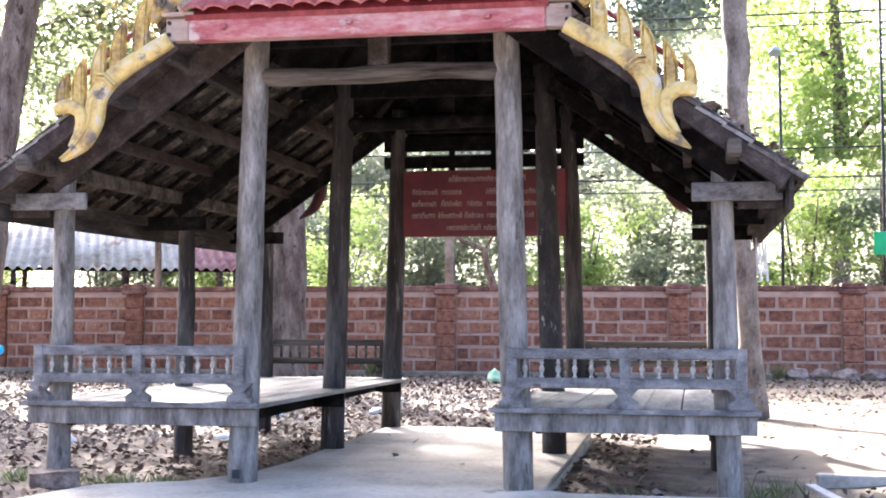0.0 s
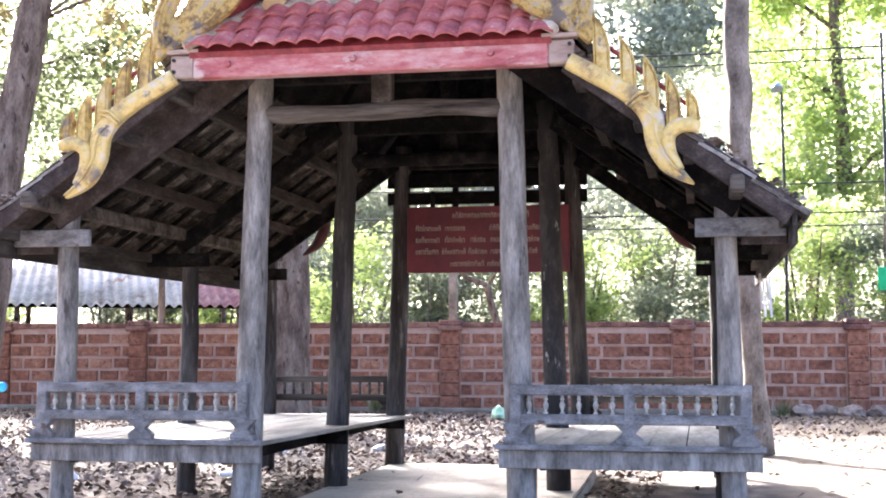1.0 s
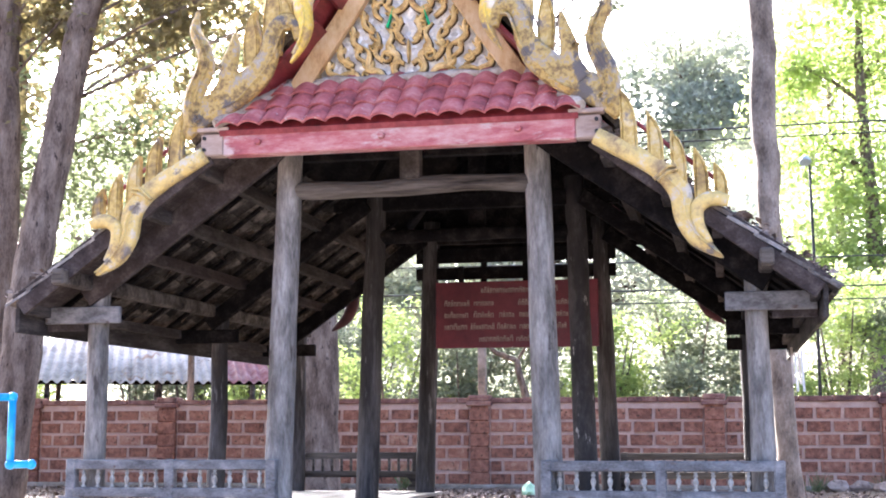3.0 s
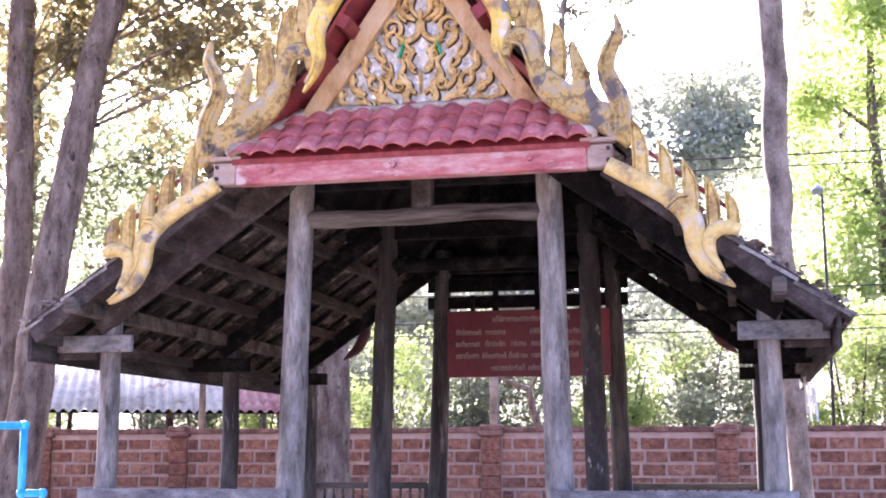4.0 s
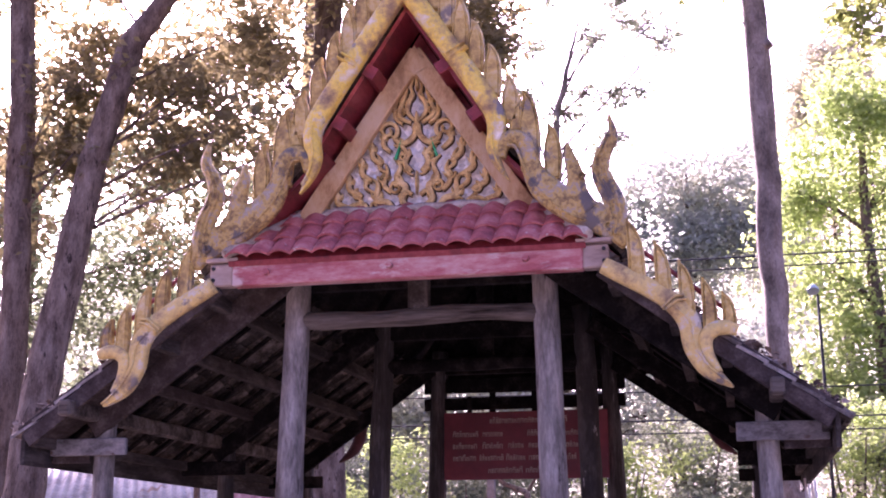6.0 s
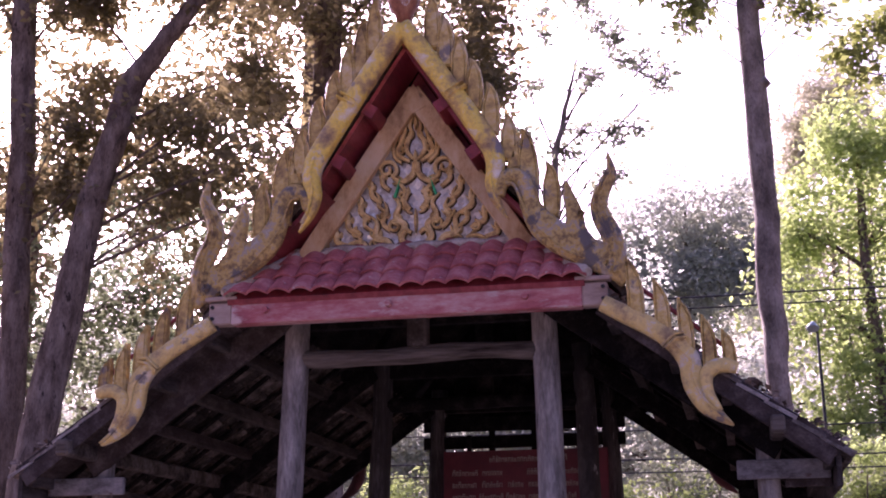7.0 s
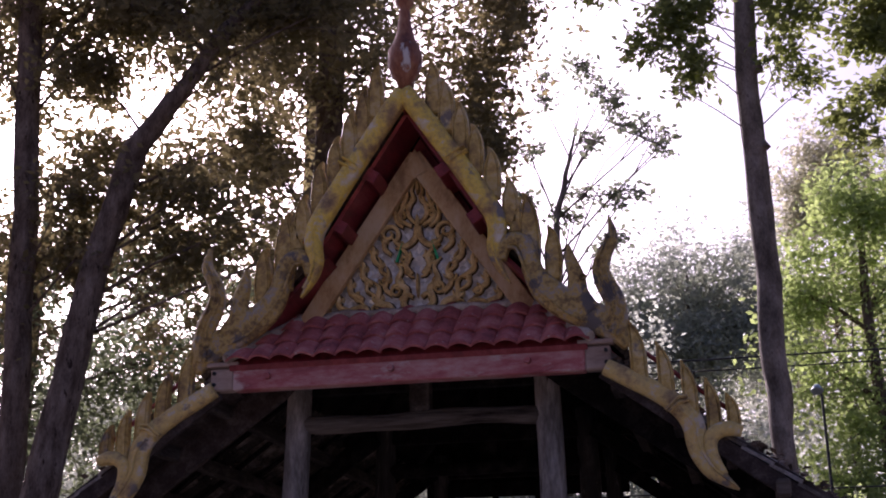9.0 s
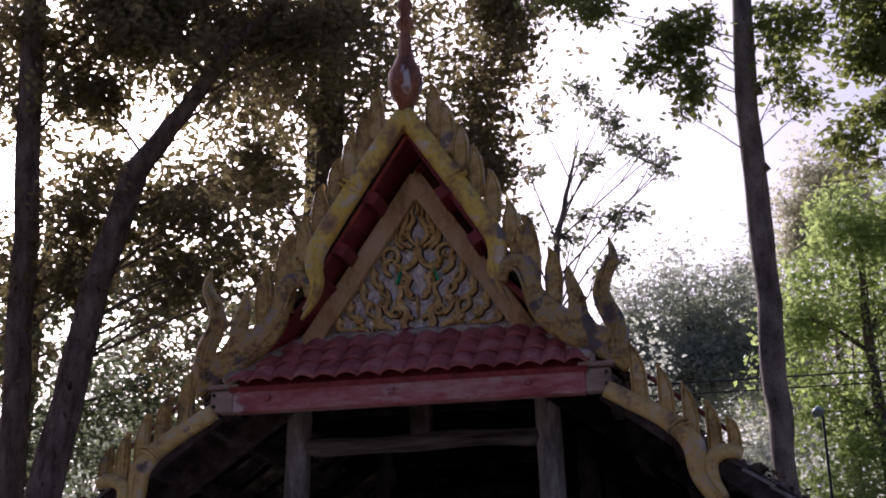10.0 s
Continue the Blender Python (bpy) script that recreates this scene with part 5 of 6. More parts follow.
# thick crowns further left, added to veil the low sun from floor and benches
build_tree("tree", "dense dark-leaved tree near the boundary wall", [(-10.2, 12.4, -0.1, 0.22), (-10.2, 12.4, 3.0, 0.19), (-10.0, 12.4, 6.0, 0.14), (-9.8, 12.3, 9.5, 0.07)], BARK,
           [(-9.2, 12.2, 5.2, 1.5, 1.1, 1.2, 110), (-7.6, 12.4, 6.2, 1.3, 1.0, 1.1, 90), (-10.6, 12.2, 7.2, 1.6, 1.2, 1.3, 110), (-8.6, 12.3, 8.0, 1.5, 1.2, 0.9, 90), (-11.4, 12.0, 4.6, 1.2, 1.1, 1.0, 60), (-6.3, 12.2, 7.6, 0.9, 0.9, 0.8, 46)], LEAF_MID, 0.13, 17, (0.17, 0.17, 0.13), 27, loose=1.7, many=2.0, bough=0.6)
build_tree("tree", "young leafy tree added near the boundary wall to veil the sun", [(-8.05, 15.6, -0.1, 0.08), (-8.05, 15.6, 2.7, 0.06), (-7.8, 15.5, 5.9, 0.035)], BARK,
           [(-7.6, 15.5, 5.2, 1.3, 0.9, 1.1, 80), (-9.1, 15.6, 4.2, 1.1, 0.9, 0.9, 56), (-7.1, 15.2, 6.5, 1.1, 0.9, 0.9, 56)], LEAF_MID, 0.12, 32, (0.2, 0.2, 0.16), 28)
# pale trunk at the right with boughs that come in above
PALE_TREE = build_tree("tree", "slender pale-barked tree beside the pavilion", [(2.6, 7.22, -0.1, 0.17), (2.55, 7.22, 0.8, 0.118), (2.46, 7.22, 3.2, 0.125), (2.42, 7.22, 4.3, 0.145), (2.44, 7.22, 5.6, 0.145), (2.42, 7.22, 7.0, 0.137), (2.39, 7.22, 8.0, 0.135), (2.45, 7.22, 9.3, 0.118), (2.5, 7.2, 13.0, 0.08)], PALEBARK,
           [(x, 7.1, z, 0.24, 0.2, 0.16, n) for x, z, n in ((0.3, 9.45, 10), (0.75, 9.25, 12), (1.3, 8.95, 14), (1.58, 8.55, 14), (1.85, 8.12, 12), (1.13, 8.55, 9), (1.64, 7.8, 7), (1.9, 8.9, 12), (2.72, 8.9, 12), (2.97, 8.5, 12), (2.8, 8.05, 8), (3.1, 7.74, 9))], LEAF_GREEN, 0.115, 26, (0.12, 0.12, 0.09), 25, bough=0.22, loose=1.4)
build_tree("tree", "leafy tree whose boughs reach over from the yard", [(6.4, 7.6, -0.1, 0.22), (6.3, 7.5, 4.0, 0.18), (6.0, 7.4, 7.0, 0.13), (5.4, 7.3, 9.6, 0.07)], BARK,
           [(x, 7.05, z, 0.34, 0.3, 0.28, n) for x, z, n in ((3.42, 9.05, 16), (3.72, 8.7, 22), (3.85, 8.1, 22), (3.92, 7.5, 22), (3.56, 7.02, 14), (4.2, 7.8, 22), (4.3, 8.6, 24), (4.1, 9.2, 24), (4.9, 8.4, 24), (5.4, 9.0, 30), (4.7, 9.3, 24))], LEAF_GREEN, 0.125, 26, (0.13, 0.13, 0.1), 29, bough=0.5, loose=1.3)
for z, a in ((8.02, -0.4), (7.0, 0.3)):
    bm = bmesh.new()
    log(bm, [(2.4 + 0.1 * math.cos(a), 7.22 + 0.1 * math.sin(a) - 0.06, z - 0.06), (2.43 + 0.1 * math.cos(a), 7.14, z), (2.42 + 0.1 * math.cos(a), 7.16, z + 0.07)], [0.03, 0.085, 0.04], 10, 0.3, z)
    knot = part("knot", bm, PALEBARK, PALE_TREE)
    knot.matrix_parent_inverse = Matrix.Translation(PALE_TREE.location).inverted()
# open-crowned sapling behind the ridge
build_tree("tree", "thin open-crowned tree with sparse leaves", [(-1.6, 17.7, 0.0, 0.1), (-1.5, 17.7, 6.0, 0.09), (-1.35, 17.7, 9.9, 0.07), (-1.14, 17.7, 10.75, 0.055), (-1.0, 17.75, 11.4, 0.035), (-0.8, 17.8, 12.2, 0.012)], PALEBARK,
           [(x, 17.7, z, 0.34, 0.3, 0.3, n) for x, z, n in ((-0.68, 13.2, 9), (-0.2, 12.7, 11), (-0.02, 12.2, 11), (0.55, 11.5, 5), (0.87, 11.35, 7), (-1.65, 12.8, 8), (-0.42, 10.6, 9), (0.07, 10.25, 10), (-1.05, 9.9, 9), (-1.9, 11.5, 7), (-2.1, 10.6, 9), (-0.6, 11.6, 6), (-0.3, 9.4, 9))], LEAF_HEDGE, 0.15, 15, (0.12, 0.12, 0.1), 26, limbs=1.0, twig=1.9, bough=0.55, loose=1.5, drop=1.5)

# sunlit and hazy trees beyond the wall; haze and sun are put into their leaf colours
# Crowns are kept thin in depth so that the low sun glows through.
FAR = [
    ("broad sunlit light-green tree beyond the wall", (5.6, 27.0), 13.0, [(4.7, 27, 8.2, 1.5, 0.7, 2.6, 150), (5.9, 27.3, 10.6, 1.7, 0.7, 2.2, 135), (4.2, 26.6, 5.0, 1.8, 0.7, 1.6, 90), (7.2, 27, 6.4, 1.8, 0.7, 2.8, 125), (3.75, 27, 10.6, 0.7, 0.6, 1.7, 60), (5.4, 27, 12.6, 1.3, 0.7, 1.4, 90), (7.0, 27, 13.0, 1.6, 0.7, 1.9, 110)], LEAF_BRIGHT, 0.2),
    ("tall green tree beyond the wall, greyed by painted haze", (0.6, 40.0), 15.0, [(0.4, 40, 14.2, 1.7, 0.9, 2.5, 235), (-2.0, 41, 13.4, 1.6, 0.9, 2.8, 215), (2.7, 40, 13.6, 1.4, 0.9, 2.4, 240), (-3.6, 41, 12.6, 1.3, 0.9, 2.4, 140), (-0.8, 40, 11.8, 2.2, 0.9, 2.2, 230), (1.6, 40, 12.0, 2.0, 0.9, 2.2, 240), (3.6, 42, 12.8, 1.4, 0.9, 2.6, 200), (0.8, 40, 9.2, 4.2, 1.0, 3.0, 290), (0.8, 38, 5.4, 4.6, 1.0, 2.2, 190)], LEAF_FAR, 0.22),
    ("tall olive tree beyond the wall, paled by painted haze", (6.2, 44.0), 19.0, [(6.6, 44, 20.2, 1.7, 0.9, 2.4, 150), (5.1, 44, 18.6, 1.3, 0.9, 2.6, 130), (3.6, 44, 15.6, 1.2, 0.9, 2.4, 110), (8.0, 44, 15.5, 2.6, 1.0, 4.4, 210), (5.2, 44, 11.8, 2.6, 1.0, 3.6, 210), (8, 43, 6.5, 4.0, 1.0, 3.4, 170)], LEAF_OLIVE, 0.23),
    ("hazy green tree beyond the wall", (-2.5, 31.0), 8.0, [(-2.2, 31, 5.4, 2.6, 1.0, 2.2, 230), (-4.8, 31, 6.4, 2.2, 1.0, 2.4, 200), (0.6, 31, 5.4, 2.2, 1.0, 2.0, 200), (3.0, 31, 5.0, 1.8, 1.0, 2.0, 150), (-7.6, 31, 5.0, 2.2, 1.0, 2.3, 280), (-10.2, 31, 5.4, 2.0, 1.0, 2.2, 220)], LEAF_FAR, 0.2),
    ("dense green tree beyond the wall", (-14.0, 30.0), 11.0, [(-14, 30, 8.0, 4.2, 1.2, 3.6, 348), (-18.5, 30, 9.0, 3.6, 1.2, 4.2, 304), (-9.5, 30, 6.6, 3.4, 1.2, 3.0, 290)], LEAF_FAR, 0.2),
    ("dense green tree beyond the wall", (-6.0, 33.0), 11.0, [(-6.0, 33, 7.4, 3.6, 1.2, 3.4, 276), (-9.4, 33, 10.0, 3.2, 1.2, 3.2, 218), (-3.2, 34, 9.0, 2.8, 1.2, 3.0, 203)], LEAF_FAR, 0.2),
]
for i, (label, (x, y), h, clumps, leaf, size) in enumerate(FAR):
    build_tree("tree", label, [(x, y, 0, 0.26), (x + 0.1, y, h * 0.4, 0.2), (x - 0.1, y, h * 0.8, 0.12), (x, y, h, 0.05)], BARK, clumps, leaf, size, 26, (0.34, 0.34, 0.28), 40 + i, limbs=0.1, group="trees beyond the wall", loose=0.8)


def build_hedge():
    """Shrubs in a thick row behind the wall."""
    g = np.random.default_rng(5)
    for i, x in enumerate(np.arange(-16.0, 9.5, 1.55)):
        h = 3.3 + 0.9 * noise.noise(Vector((x * 0.45, 1, 0))) + (0.8 if x > 0 else 0)
        y = 19.6 + 0.9 * noise.noise(Vector((x * 0.8, 5, 0)))
        if -13.5 < x < -6.3:
            y, h = 23.5, 3.6
        bush = thing("shrub", "leafy green shrub behind the boundary wall", "shrub", "shrubs behind the wall", at=(x, y, 0))
        inv = Matrix.Translation((x, y, 0)).inverted()
        bm = bmesh.new()
        for k in range(4):
            a = g.uniform(0, 6.28)
            log(bm, [(x, y, -0.05), (x + 0.3 * math.cos(a), y + 0.3 * math.sin(a), h * 0.4), (x + 0.7 * math.cos(a), y + 0.6 * math.sin(a), h * 0.85)], [0.05, 0.035, 0.012], 6, 0.1, i + k)
        ob = tagged(part("branchwork", bm, BARK, bush), kind="stuff")
        ob.matrix_parent_inverse = inv
        n = 230
        k = 16
        s = np.stack([g.normal(x, 0.65, k), g.normal(y, 0.5, k), h * g.beta(1.6, 1.2, k)], axis=1)
        c = s[g.integers(0, k, n)] + g.normal(0, 1, (n, 3)) * (0.27, 0.25, 0.22)
        v, f = leaves(c, (0.17, 0.17, 0.13), 30, 0.12, 100 + i, 0.1)
        ob = tagged(raw("foliage", v, f, (LEAF_HEDGE, LEAF_BRIGHT, LEAF_HEDGE)[i % 3], bush), kind="stuff")
        ob.matrix_parent_inverse = inv


build_hedge()


def build_woods():
    """The far wood that closes the view."""
    g = np.random.default_rng(9)
    n = 4300
    a = g.uniform(radians(-62), radians(40), n)
    d = g.uniform(52, 64, n)
    c = np.stack([1.9 + d * np.sin(a), -8 + d * np.cos(a), (9.5 + 1.7 * np.sin(a * 9) + 1.4 * np.sin(a * 23)) * g.beta(1.2, 1.1, n)], axis=1)
    # the leaf colour carries the painted haze
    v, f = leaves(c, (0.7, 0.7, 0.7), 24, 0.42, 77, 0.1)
    tagged(raw("far_woods", v, f, LEAF_FAR), "green woods in the distance with haze in the leaf colour", "woods", kind="stuff")


build_woods()


# ---- shed behind the wall ----
def build_shed():
    shed = thing("shed", "open shed with a bleached corrugated metal roof", "shed", at=(0, 0, 0))
    p, q = Vector((-17.0, 12.9, 1.95)), Vector((-7.05, 17.4, 1.96))
    back = Vector((-1.75, 3.75, 1.12))
    run = (q - p)
    ln = run.length
    d = run.normalized()
    nsheet = 12
    for i in range(nsheet):
        verts, faces = [], []
        a, b = ln * i / nsheet - 0.04, ln * (i + 1) / nsheet + 0.04
        m = 60
        lift = 0.012 * (i % 2)
        for k in range(m + 1):
            s = a + (b - a) * k / m
            w = 0.036 * math.sin(s * 2 * math.pi / 0.2)
            for t in (-0.02, 1.0):
                o = p + d * s + back * t
                verts += [(o.x, o.y, o.z + w + lift + 0.004), (o.x, o.y, o.z + w + lift)]
        for k in range(m):
            j = 4 * k
            faces += [(j, j + 4, j + 6, j + 2), (j + 1, j + 3, j + 7, j + 5), (j, j + 1, j + 5, j + 4)]
        raw("roof_sheet", verts, faces, REDMETAL if i == nsheet - 1 else METALROOF, shed, True)
    for i in range(6):
        for t in (0.05, 0.95):
            o = p + d * ln * (i / 5) * 0.985 + d * 0.1 + back * t
            bm = bmesh.new()
            log(bm, [(o.x, o.y, -0.1), (o.x, o.y, o.z - 0.06)], [0.06, 0.055], 10, 0.1, i)
            part("post", bm, LOGWOOD, shed)
    for t in (0.05, 0.5, 0.95):
        bm = bmesh.new()
        o1, o2 = p + back * t - Vector((0, 0, 0.07)), q + back * t - Vector((0, 0, 0.07))
        beam(bm, o1, o2, 0.06, 0.08)
        part("purlin", bm, SHADEWOOD, shed)


build_shed()


# ---- wires, lamp post, water pipe and small things ----
def cable(name, pts, r, label, sag=0.0):
    bm = bmesh.new()
    a, b = Vector(pts[0]), Vector(pts[-1])
    log(bm, [a.lerp(b, k / 24) - Vector((0, 0, sag * 4 * (k / 24) * (1 - k / 24))) for k in range(25)], [r] * 25, 6)
    return tagged(part(name, bm, BLACKCABLE), label, "cable", "overhead cables")


for z0, z1, r in ((6.75, 6.4, 0.016), (6.52, 6.2, 0.013), (4.3, 4.02, 0.012), (3.78, 3.5, 0.014), (3.55, 3.27, 0.012)):
    cable("overhead_cable", [(-30, 16.8, z0 + 0.4), (10, 15.7, z1)], r, "black overhead cable along the boundary wall", 0.25)


def pole(name, x, y, top, label, head):
    root = thing(name, label, "pole", at=(x, y, 0))
    bm = bmesh.new()
    log(bm, [(0, 0, -0.1), (0.01, 0, top * 0.5), (-0.02, 0, top)], [0.03, 0.028, 0.025], 12)
    part("pole", bm, DARKSTEEL, root)
    if head:
        bm = bmesh.new()
        log(bm, [(-0.02, 0, top - 0.02), (-0.05, -0.08, top + 0.07), (-0.1, -0.16, top + 0.11)], [0.02, 0.02, 0.02], 8)
        part("arm", bm, DARKSTEEL, root)
        bm = bmesh.new()
        log(bm, [(-0.1, -0.16, top + 0.16), (-0.1, -0.17, top + 0.12), (-0.1, -0.18, top + 0.05), (-0.1, -0.19, top + 0.03)], [0.03, 0.07, 0.11, 0.1], 14)
        part("lamp_shade", bm, PALEPLASTIC, root, "pale lamp shade")
    return root


pole("lamp_post", 3.46, 15.6, 5.57, "thin dark lamp post with a pale shade", True)
pole("utility_pole", 5.17, 15.7, 6.6, "thin dark pole that carries cables", False)


def build_pipe():
    root = thing("water_pipe", "bright blue plastic water pipe with an elbow spout", "pipe", at=(-1.07, -2.88, 0))
    m = Matrix.Translation((-1.07, -2.88, 0)).inverted()
    for name, pts in (("riser", [(-1.35, -3.05, -0.05), (-1.35, -3.05, 1.19)]), ("crosspipe", [(-1.37, -3.065, 1.19), (-1.05, -2.862, 1.19)]), ("drop_pipe", [(-1.065, -2.875, 1.2), (-1.065, -2.875, 0.9)]), ("spout", [(-1.075, -2.882, 0.905), (-0.985, -2.83, 0.905)])):
        bm = bmesh.new()
        log(bm, along(pts[0], pts[1], 3), [0.0165] * 3, 16)
        ob = part(name, bm, BLUEPVC, root)
        ob.matrix_parent_inverse = m
    for c in ((-1.065, -2.875, 1.19), (-1.065, -2.875, 0.905), (-1.35, -3.05, 1.19), (-0.99, -2.833, 0.905)):
        bm = bmesh.new()
        bmesh.ops.create_uvsphere(bm, u_segments=14, v_segments=8, radius=0.022, matrix=Matrix.Translation(c))
        ob = part("fitting", bm, BLUEPVC, root)
        ob.matrix_parent_inverse = m


build_pipe()


def lump(name, label, category, at, size, material, seed, group=""):
    bm = bmesh.new()
    bmesh.ops.create_icosphere(bm, subdivisions=2, radius=1.0)
    for v in bm.verts:
        k = 1 + 0.35 * noise.noise(v.co * 1.4 + Vector((seed, 0, 0))) + 0.2 * noise.noise(v.co * 3.5 + Vector((0, seed, 0)))
        v.co = Vector((v.co.x * size[0] * k, v.co.y * size[1] * k, max(v.co.z, -0.35) * size[2] * k))
    ob = part(name, bm, material)
    ob.location = at
    return tagged(ob, label, category, group)


lump("plastic_bag", "crumpled pale green plastic bag on the leaf litter", "bag", (-1.14, 12.6, 0.06), (0.13, 0.1, 0.14), GREENBAG, 1)
for i, (x, y, s) in enumerate(((-4.6, 5.2, 0.16), (-3.6, 3.0, 0.13), (-2.6, 6.0, 0.12), (-1.6, 6.8, 0.15), (-4.9, 7.6, 0.14), (-1.35, 4.1, 0.1), (1.6, 12.8, 0.1), (-2.2, 3.4, 0.12), (-1.9, 9.0, 0.11), (-0.6, 10.5, 0.1))):
    lump("plastic_scrap", "crumpled white plastic scrap among dead leaves", "litter", (x, y, height(x, y) + 0.03), (s, s * 0.7, s * 0.35), WHITEBAG, i * 3.1, "plastic scraps")
for i, x in enumerate((3.6, 4.0, 4.35, 4.8, 5.3, 5.7)):
    lump("rubble_stone", "rough brown stone at the foot of the wall", "stone", (x, 14.2 + 0.2 * math.sin(i * 2.1), 0.07), (0.22, 0.18, 0.13), ROCK, i * 1.7, "rubble by the wall")
for x, y, w, d, h, turn, sd in ((-1.98, -0.36, 0.3, 0.14, 0.1, 0.5, 8),):
    bm = bmesh.new()
    bmesh.ops.create_cube(bm, size=1.0)
    bmesh.ops.subdivide_edges(bm, edges=list(bm.edges), cuts=3, use_grid_fill=True)
    for v in bm.verts:
        v.co = Vector((v.co.x * w, v.co.y * d, v.co.z * h)) + 0.02 * noise.noise_vector(v.co * 3 + Vector((sd, 0, 0)))
    ob = tagged(part("broken_block", bm, ROCK), "broken grey-brown concrete block beside the post", "block")
    ob.matrix_basis = Matrix.Translation((x, y, h * 0.35)) @ Matrix.Rotation(turn, 4, "Z")

bm = bmesh.new()
beam(bm, (2.66, 0.72, -0.03), (2.74, -0.35, 0.015), 0.07, 0.03, 0.004)
tagged(part("board", bm, PALEBOARD), "pale sawn board lying on the ground", "board")
bm = bmesh.new()
box(bm, 2.75, 4.6, 1.28, 1.4, -0.2, -0.02, 0.012)
tagged(part("kerb", bm, CONCRETE), "low pale concrete kerb", "kerb", kind="structure")

# green plate on a thin post and the lamp under the eave
sign = thing("green_sign", "small green plate on a thin post", "sign", at=(3.52, 3.82, 0))
bm = bmesh.new()
box(bm, -0.05, 0.3, -0.01, 0.01, 1.58, 1.78, 0.006)
part("plate", bm, GREENSIGN, sign)
bm = bmesh.new()
log(bm, [(0.13, 0.03, -0.15), (0.13, 0.03, 1.75)], [0.018, 0.018], 10)
part("post", bm, PALEBARK, sign)

lamp = thing("eave_lamp", "pale blue plastic lamp shade on a wire under the eave", "lamp", at=(2.62, 3.4, 1.95))
bm = bmesh.new()
log(bm, [(0, 0, 0.06), (0.02, 0, 0.03), (0.05, 0, -0.05), (0.055, 0, -0.06)], [0.02, 0.06, 0.1, 0.095], 14)
part("lamp_shade", bm, PALEPLASTIC, lamp)
bm = bmesh.new()
log(bm, [(0, 0, 0.05), (-0.1, 0, 0.0), (-0.14, 0, -0.1)], [0.006] * 3, 6)
part("wire", bm, BLACKCABLE, lamp)
strips = thing("rag_strips", "pale cloth strips hanging from the eave", "cloth", at=(2.45, 3.2, 1.7))
for k in range(4):
    bm = bmesh.new()
    x = 0.03 * k
    beam(bm, (x, 0.08 * k, 0.0), (x + 0.015, 0.08 * k, -0.3 - 0.06 * (k % 2)), 0.02, 0.004, 0.001, up=(0, 1, 0))
    part("strip", bm, WHITEBAG if k % 2 else PALEBOARD, strips)


def scatter_litter():
    """Dead leaves over the soil, thick towards the wall, thin on the sand and the floor."""
    g = np.random.default_rng(31)
    pts = []
    while len(pts) < 46000:
        x, y = g.uniform(-13, 6.5), 14.4 * g.uniform(0, 1) ** 0.8 - 0.6 if g.random() < 0.95 else g.uniform(-6, 0)
        floor = (-0.97 < x < 1.06 and -1 < y < 4.32) or (y < -0.12 and x > -1.8)
        keep = 0.006 if floor else (1.0 if x < 1.6 else (0.4 if y > 10 or y < 1 else (0.16 if y > 7.5 else 0.03)))
        if g.random() < keep:
            pts.append((x, y, 0.006 if floor else height(x, y) + 0.012))
    pts = np.array(pts)
    n = len(pts)
    a = g.uniform(0, 6.283, n)
    tilt = g.normal(0, 0.35, n)
    L = g.uniform(0.03, 0.085, (n, 1))
    d = np.stack([np.cos(a), np.sin(a), tilt], axis=1)
    s = np.stack([-np.sin(a), np.cos(a), g.normal(0, 0.45, n)], axis=1)
    W = L * g.uniform(0.22, 0.38, (n, 1))
    up = np.array([[0, 0, 1.0]])
    c = pts + up * (np.abs(tilt)[:, None] * L * 0.5)
    v = np.stack([c - d * L / 2, c - d * L * 0.1 + s * W + up * L * 0.16, c + d * L / 2 + up * L * 0.12, c - d * L * 0.1 - s * W + up * L * 0.16], axis=1).reshape(-1, 3)
    k = np.arange(n)[:, None] * 4
    f = np.concatenate([k + [[0, 1, 2]], k + [[0, 2, 3]]], axis=1).reshape(-1, 3)
    tagged(raw("leaf_litter", v, f, DEADLEAF), "dry curled brown leaves strewn over the ground", "leaves", kind="stuff")


scatter_litter()


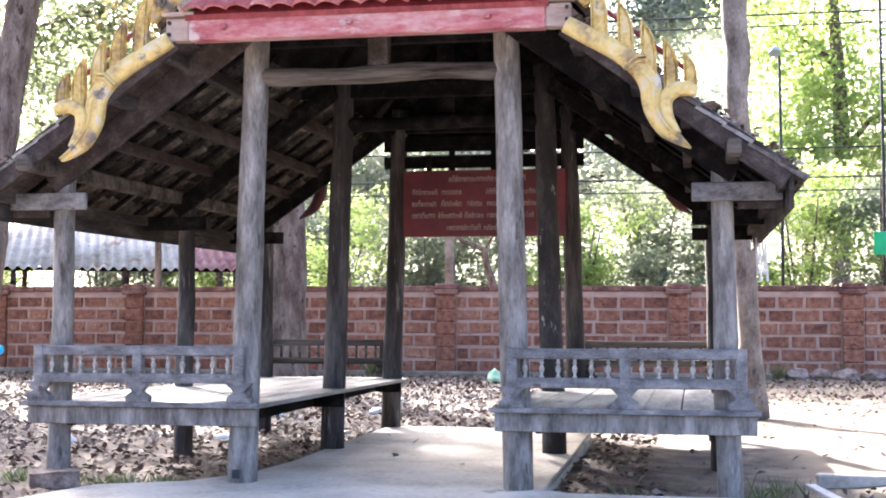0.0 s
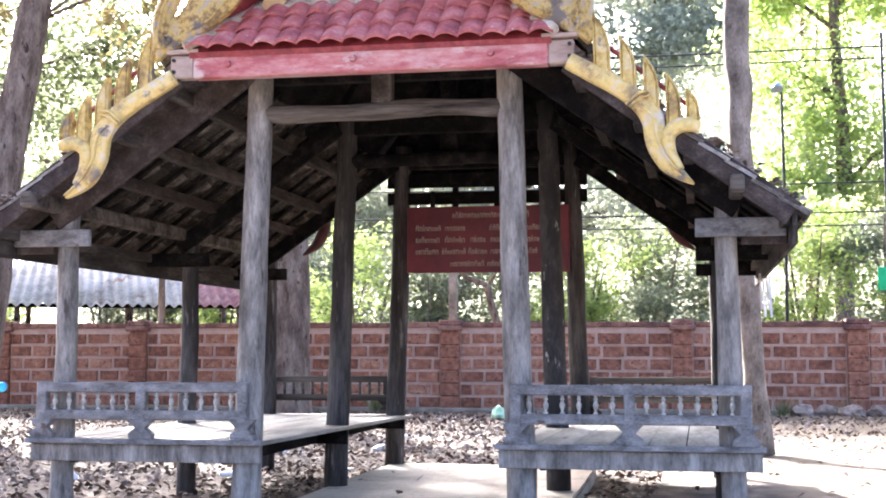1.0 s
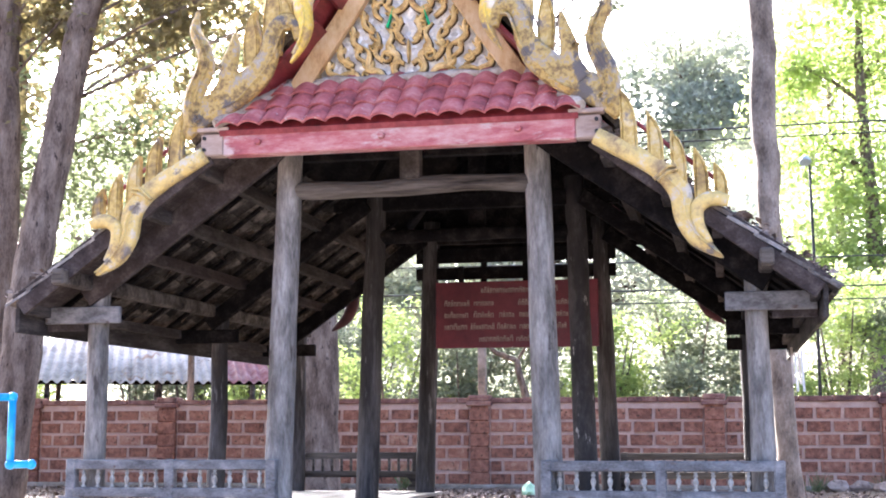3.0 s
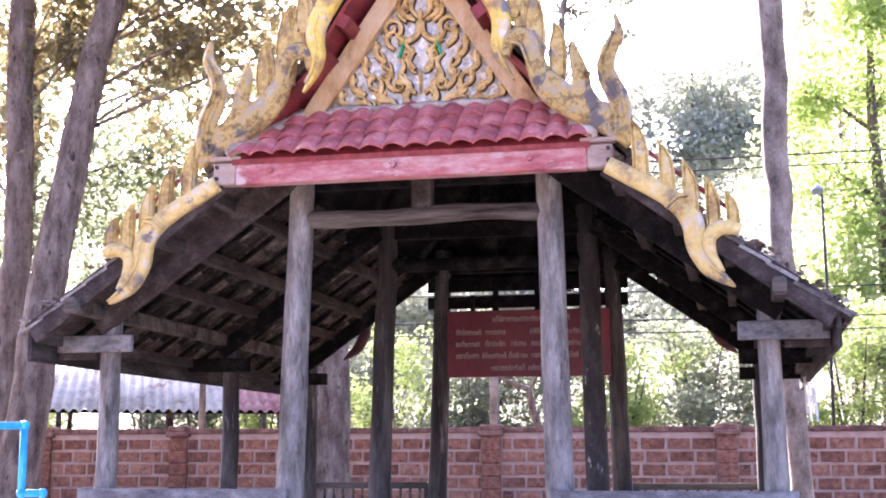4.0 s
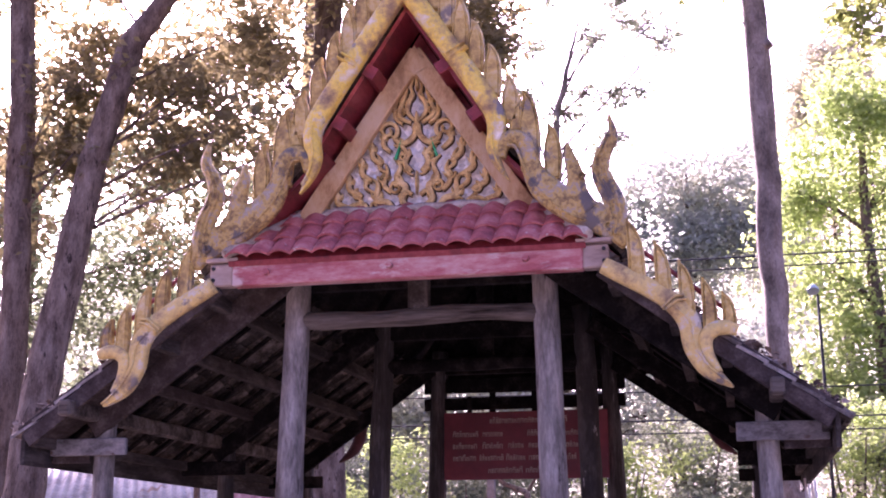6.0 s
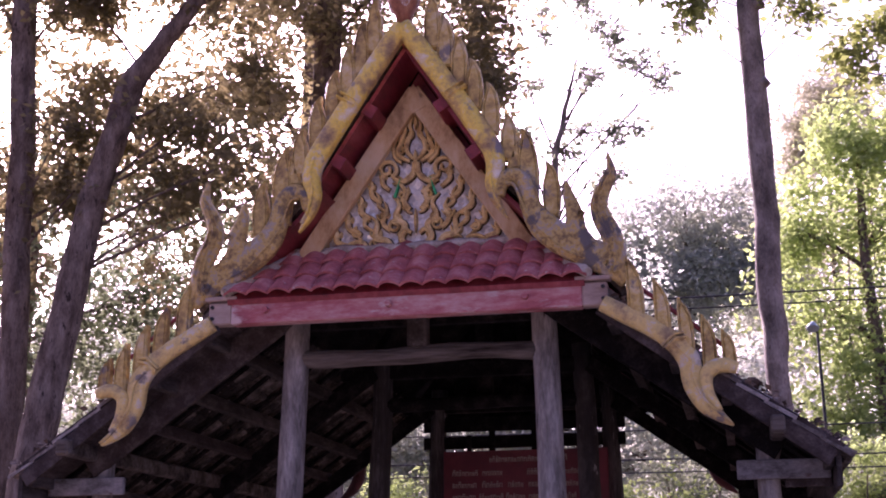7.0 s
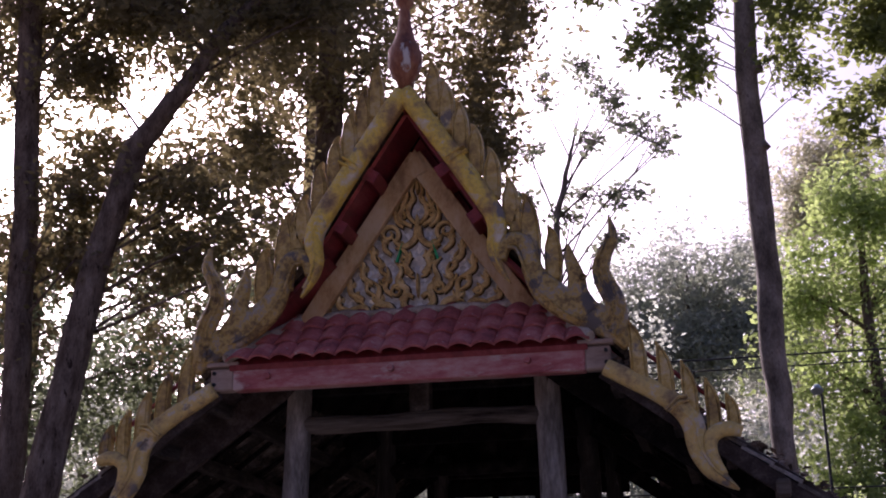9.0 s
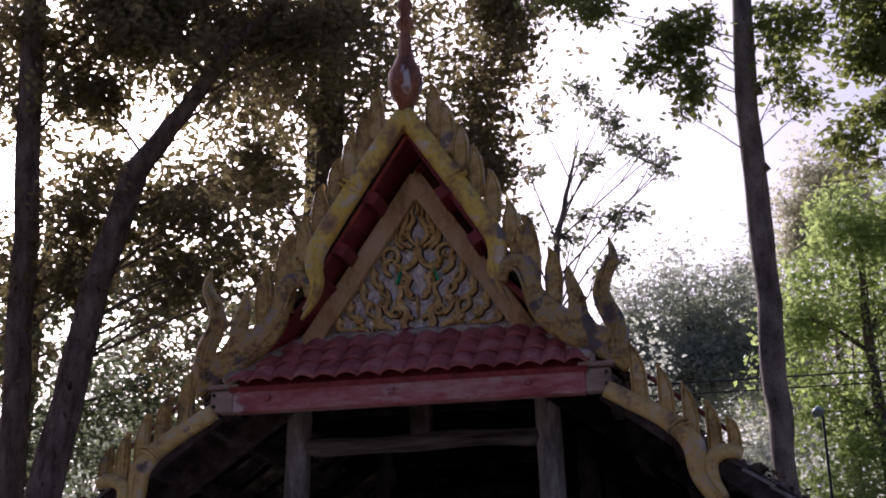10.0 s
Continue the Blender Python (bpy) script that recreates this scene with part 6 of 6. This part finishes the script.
def grass_tuft(x, y, h, n, seed, label="small tuft of green weeds"):
    g = np.random.default_rng(seed)
    b = np.stack([g.normal(0, 0.07, n), g.normal(0, 0.05, n), np.zeros(n)], axis=1)
    d = np.stack([g.normal(0, 0.45, n), g.normal(0, 0.45, n), np.ones(n)], axis=1) * g.uniform(0.5, 1.1, (n, 1)) * h
    s = np.cross(d, g.normal(0, 1, (n, 3)))
    s = s / np.linalg.norm(s, axis=1, keepdims=True) * 0.007
    v = np.stack([b - s, b + s, b + d * 0.6 + s * 0.8, b + d], axis=1).reshape(-1, 3)
    k = np.arange(n)[:, None] * 4
    f = np.concatenate([k + [[0, 1, 2]], k + [[0, 2, 3]]], axis=1).reshape(-1, 3)
    ob = tagged(raw("weed_tuft", v, f, GRASS), label, "weeds", "weeds", "stuff")
    ob.location = (x, y, height(x, y))


for i, (x, y, h, n) in enumerate(((-2.1, 0.05, 0.14, 60), (-1.75, 0.1, 0.13, 80), (-1.5, 0.25, 0.1, 50), (2.32, 0.15, 0.16, 40), (2.4, 0.5, 0.18, 40), (2.5, 0.9, 0.12, 30), (1.55, 0.2, 0.1, 50), (-2.6, 0.3, 0.1, 50), (-3.4, 13.9, 0.5, 90), (3.3, 14.1, 0.35, 60), (4.3, 14.1, 0.3, 50))):
    grass_tuft(x, y, h, n, 200 + i)

# pale post and a forked bare stem behind the wall
bm = bmesh.new()
box(bm, -2.5, -2.36, 15.6, 15.76, -0.1, 2.6, 0.012)
tagged(part("concrete_post", bm, FOOTING), "pale square concrete post behind the boundary wall", "post")
build_tree("tree", "small forked bare-stemmed tree behind the wall", [(-1.62, 16.4, -0.1, 0.1), (-1.68, 16.4, 1.3, 0.085), (-1.9, 16.4, 2.27, 0.06), (-2.3, 16.4, 2.42, 0.045), (-2.6, 16.4, 2.75, 0.03)], BARK,
           [(-2.5, 16.4, 3.3, 0.6, 0.5, 0.4, 12), (-1.2, 16.4, 3.3, 0.6, 0.5, 0.5, 14)], LEAF_HEDGE, 0.12, 20, (0.2, 0.2, 0.16), 61)
# raised black plate on the column; it stands for the shade in a hole
bm = bmesh.new()
box(bm, -0.915, -0.865, -0.098, -0.09, 0.03, 0.085, 0)
part("hole_shade_plate", bm, BLACKCABLE, pavilion)


def roof_debris():
    """Fallen leaves and moss lodged on the wing roofs."""
    g = np.random.default_rng(41)
    for side in (-1, 1):
        u = g.uniform(1.3, 2.55, 1500)
        c = np.stack([side * u, g.uniform(FRONT, BACK, 1500), 2.80 - 0.735 * (u - 1.25) + 0.045], axis=1)
        v, f = leaves(c, (0.02, 0.03, 0.008), 2, 0.07, 300 + side, 0.0, 0.25)
        tagged(raw("roof_leaves", v, f, DEADLEAF), "dry leaves caught on the old wing roof", "leaves", kind="stuff")


roof_debris()
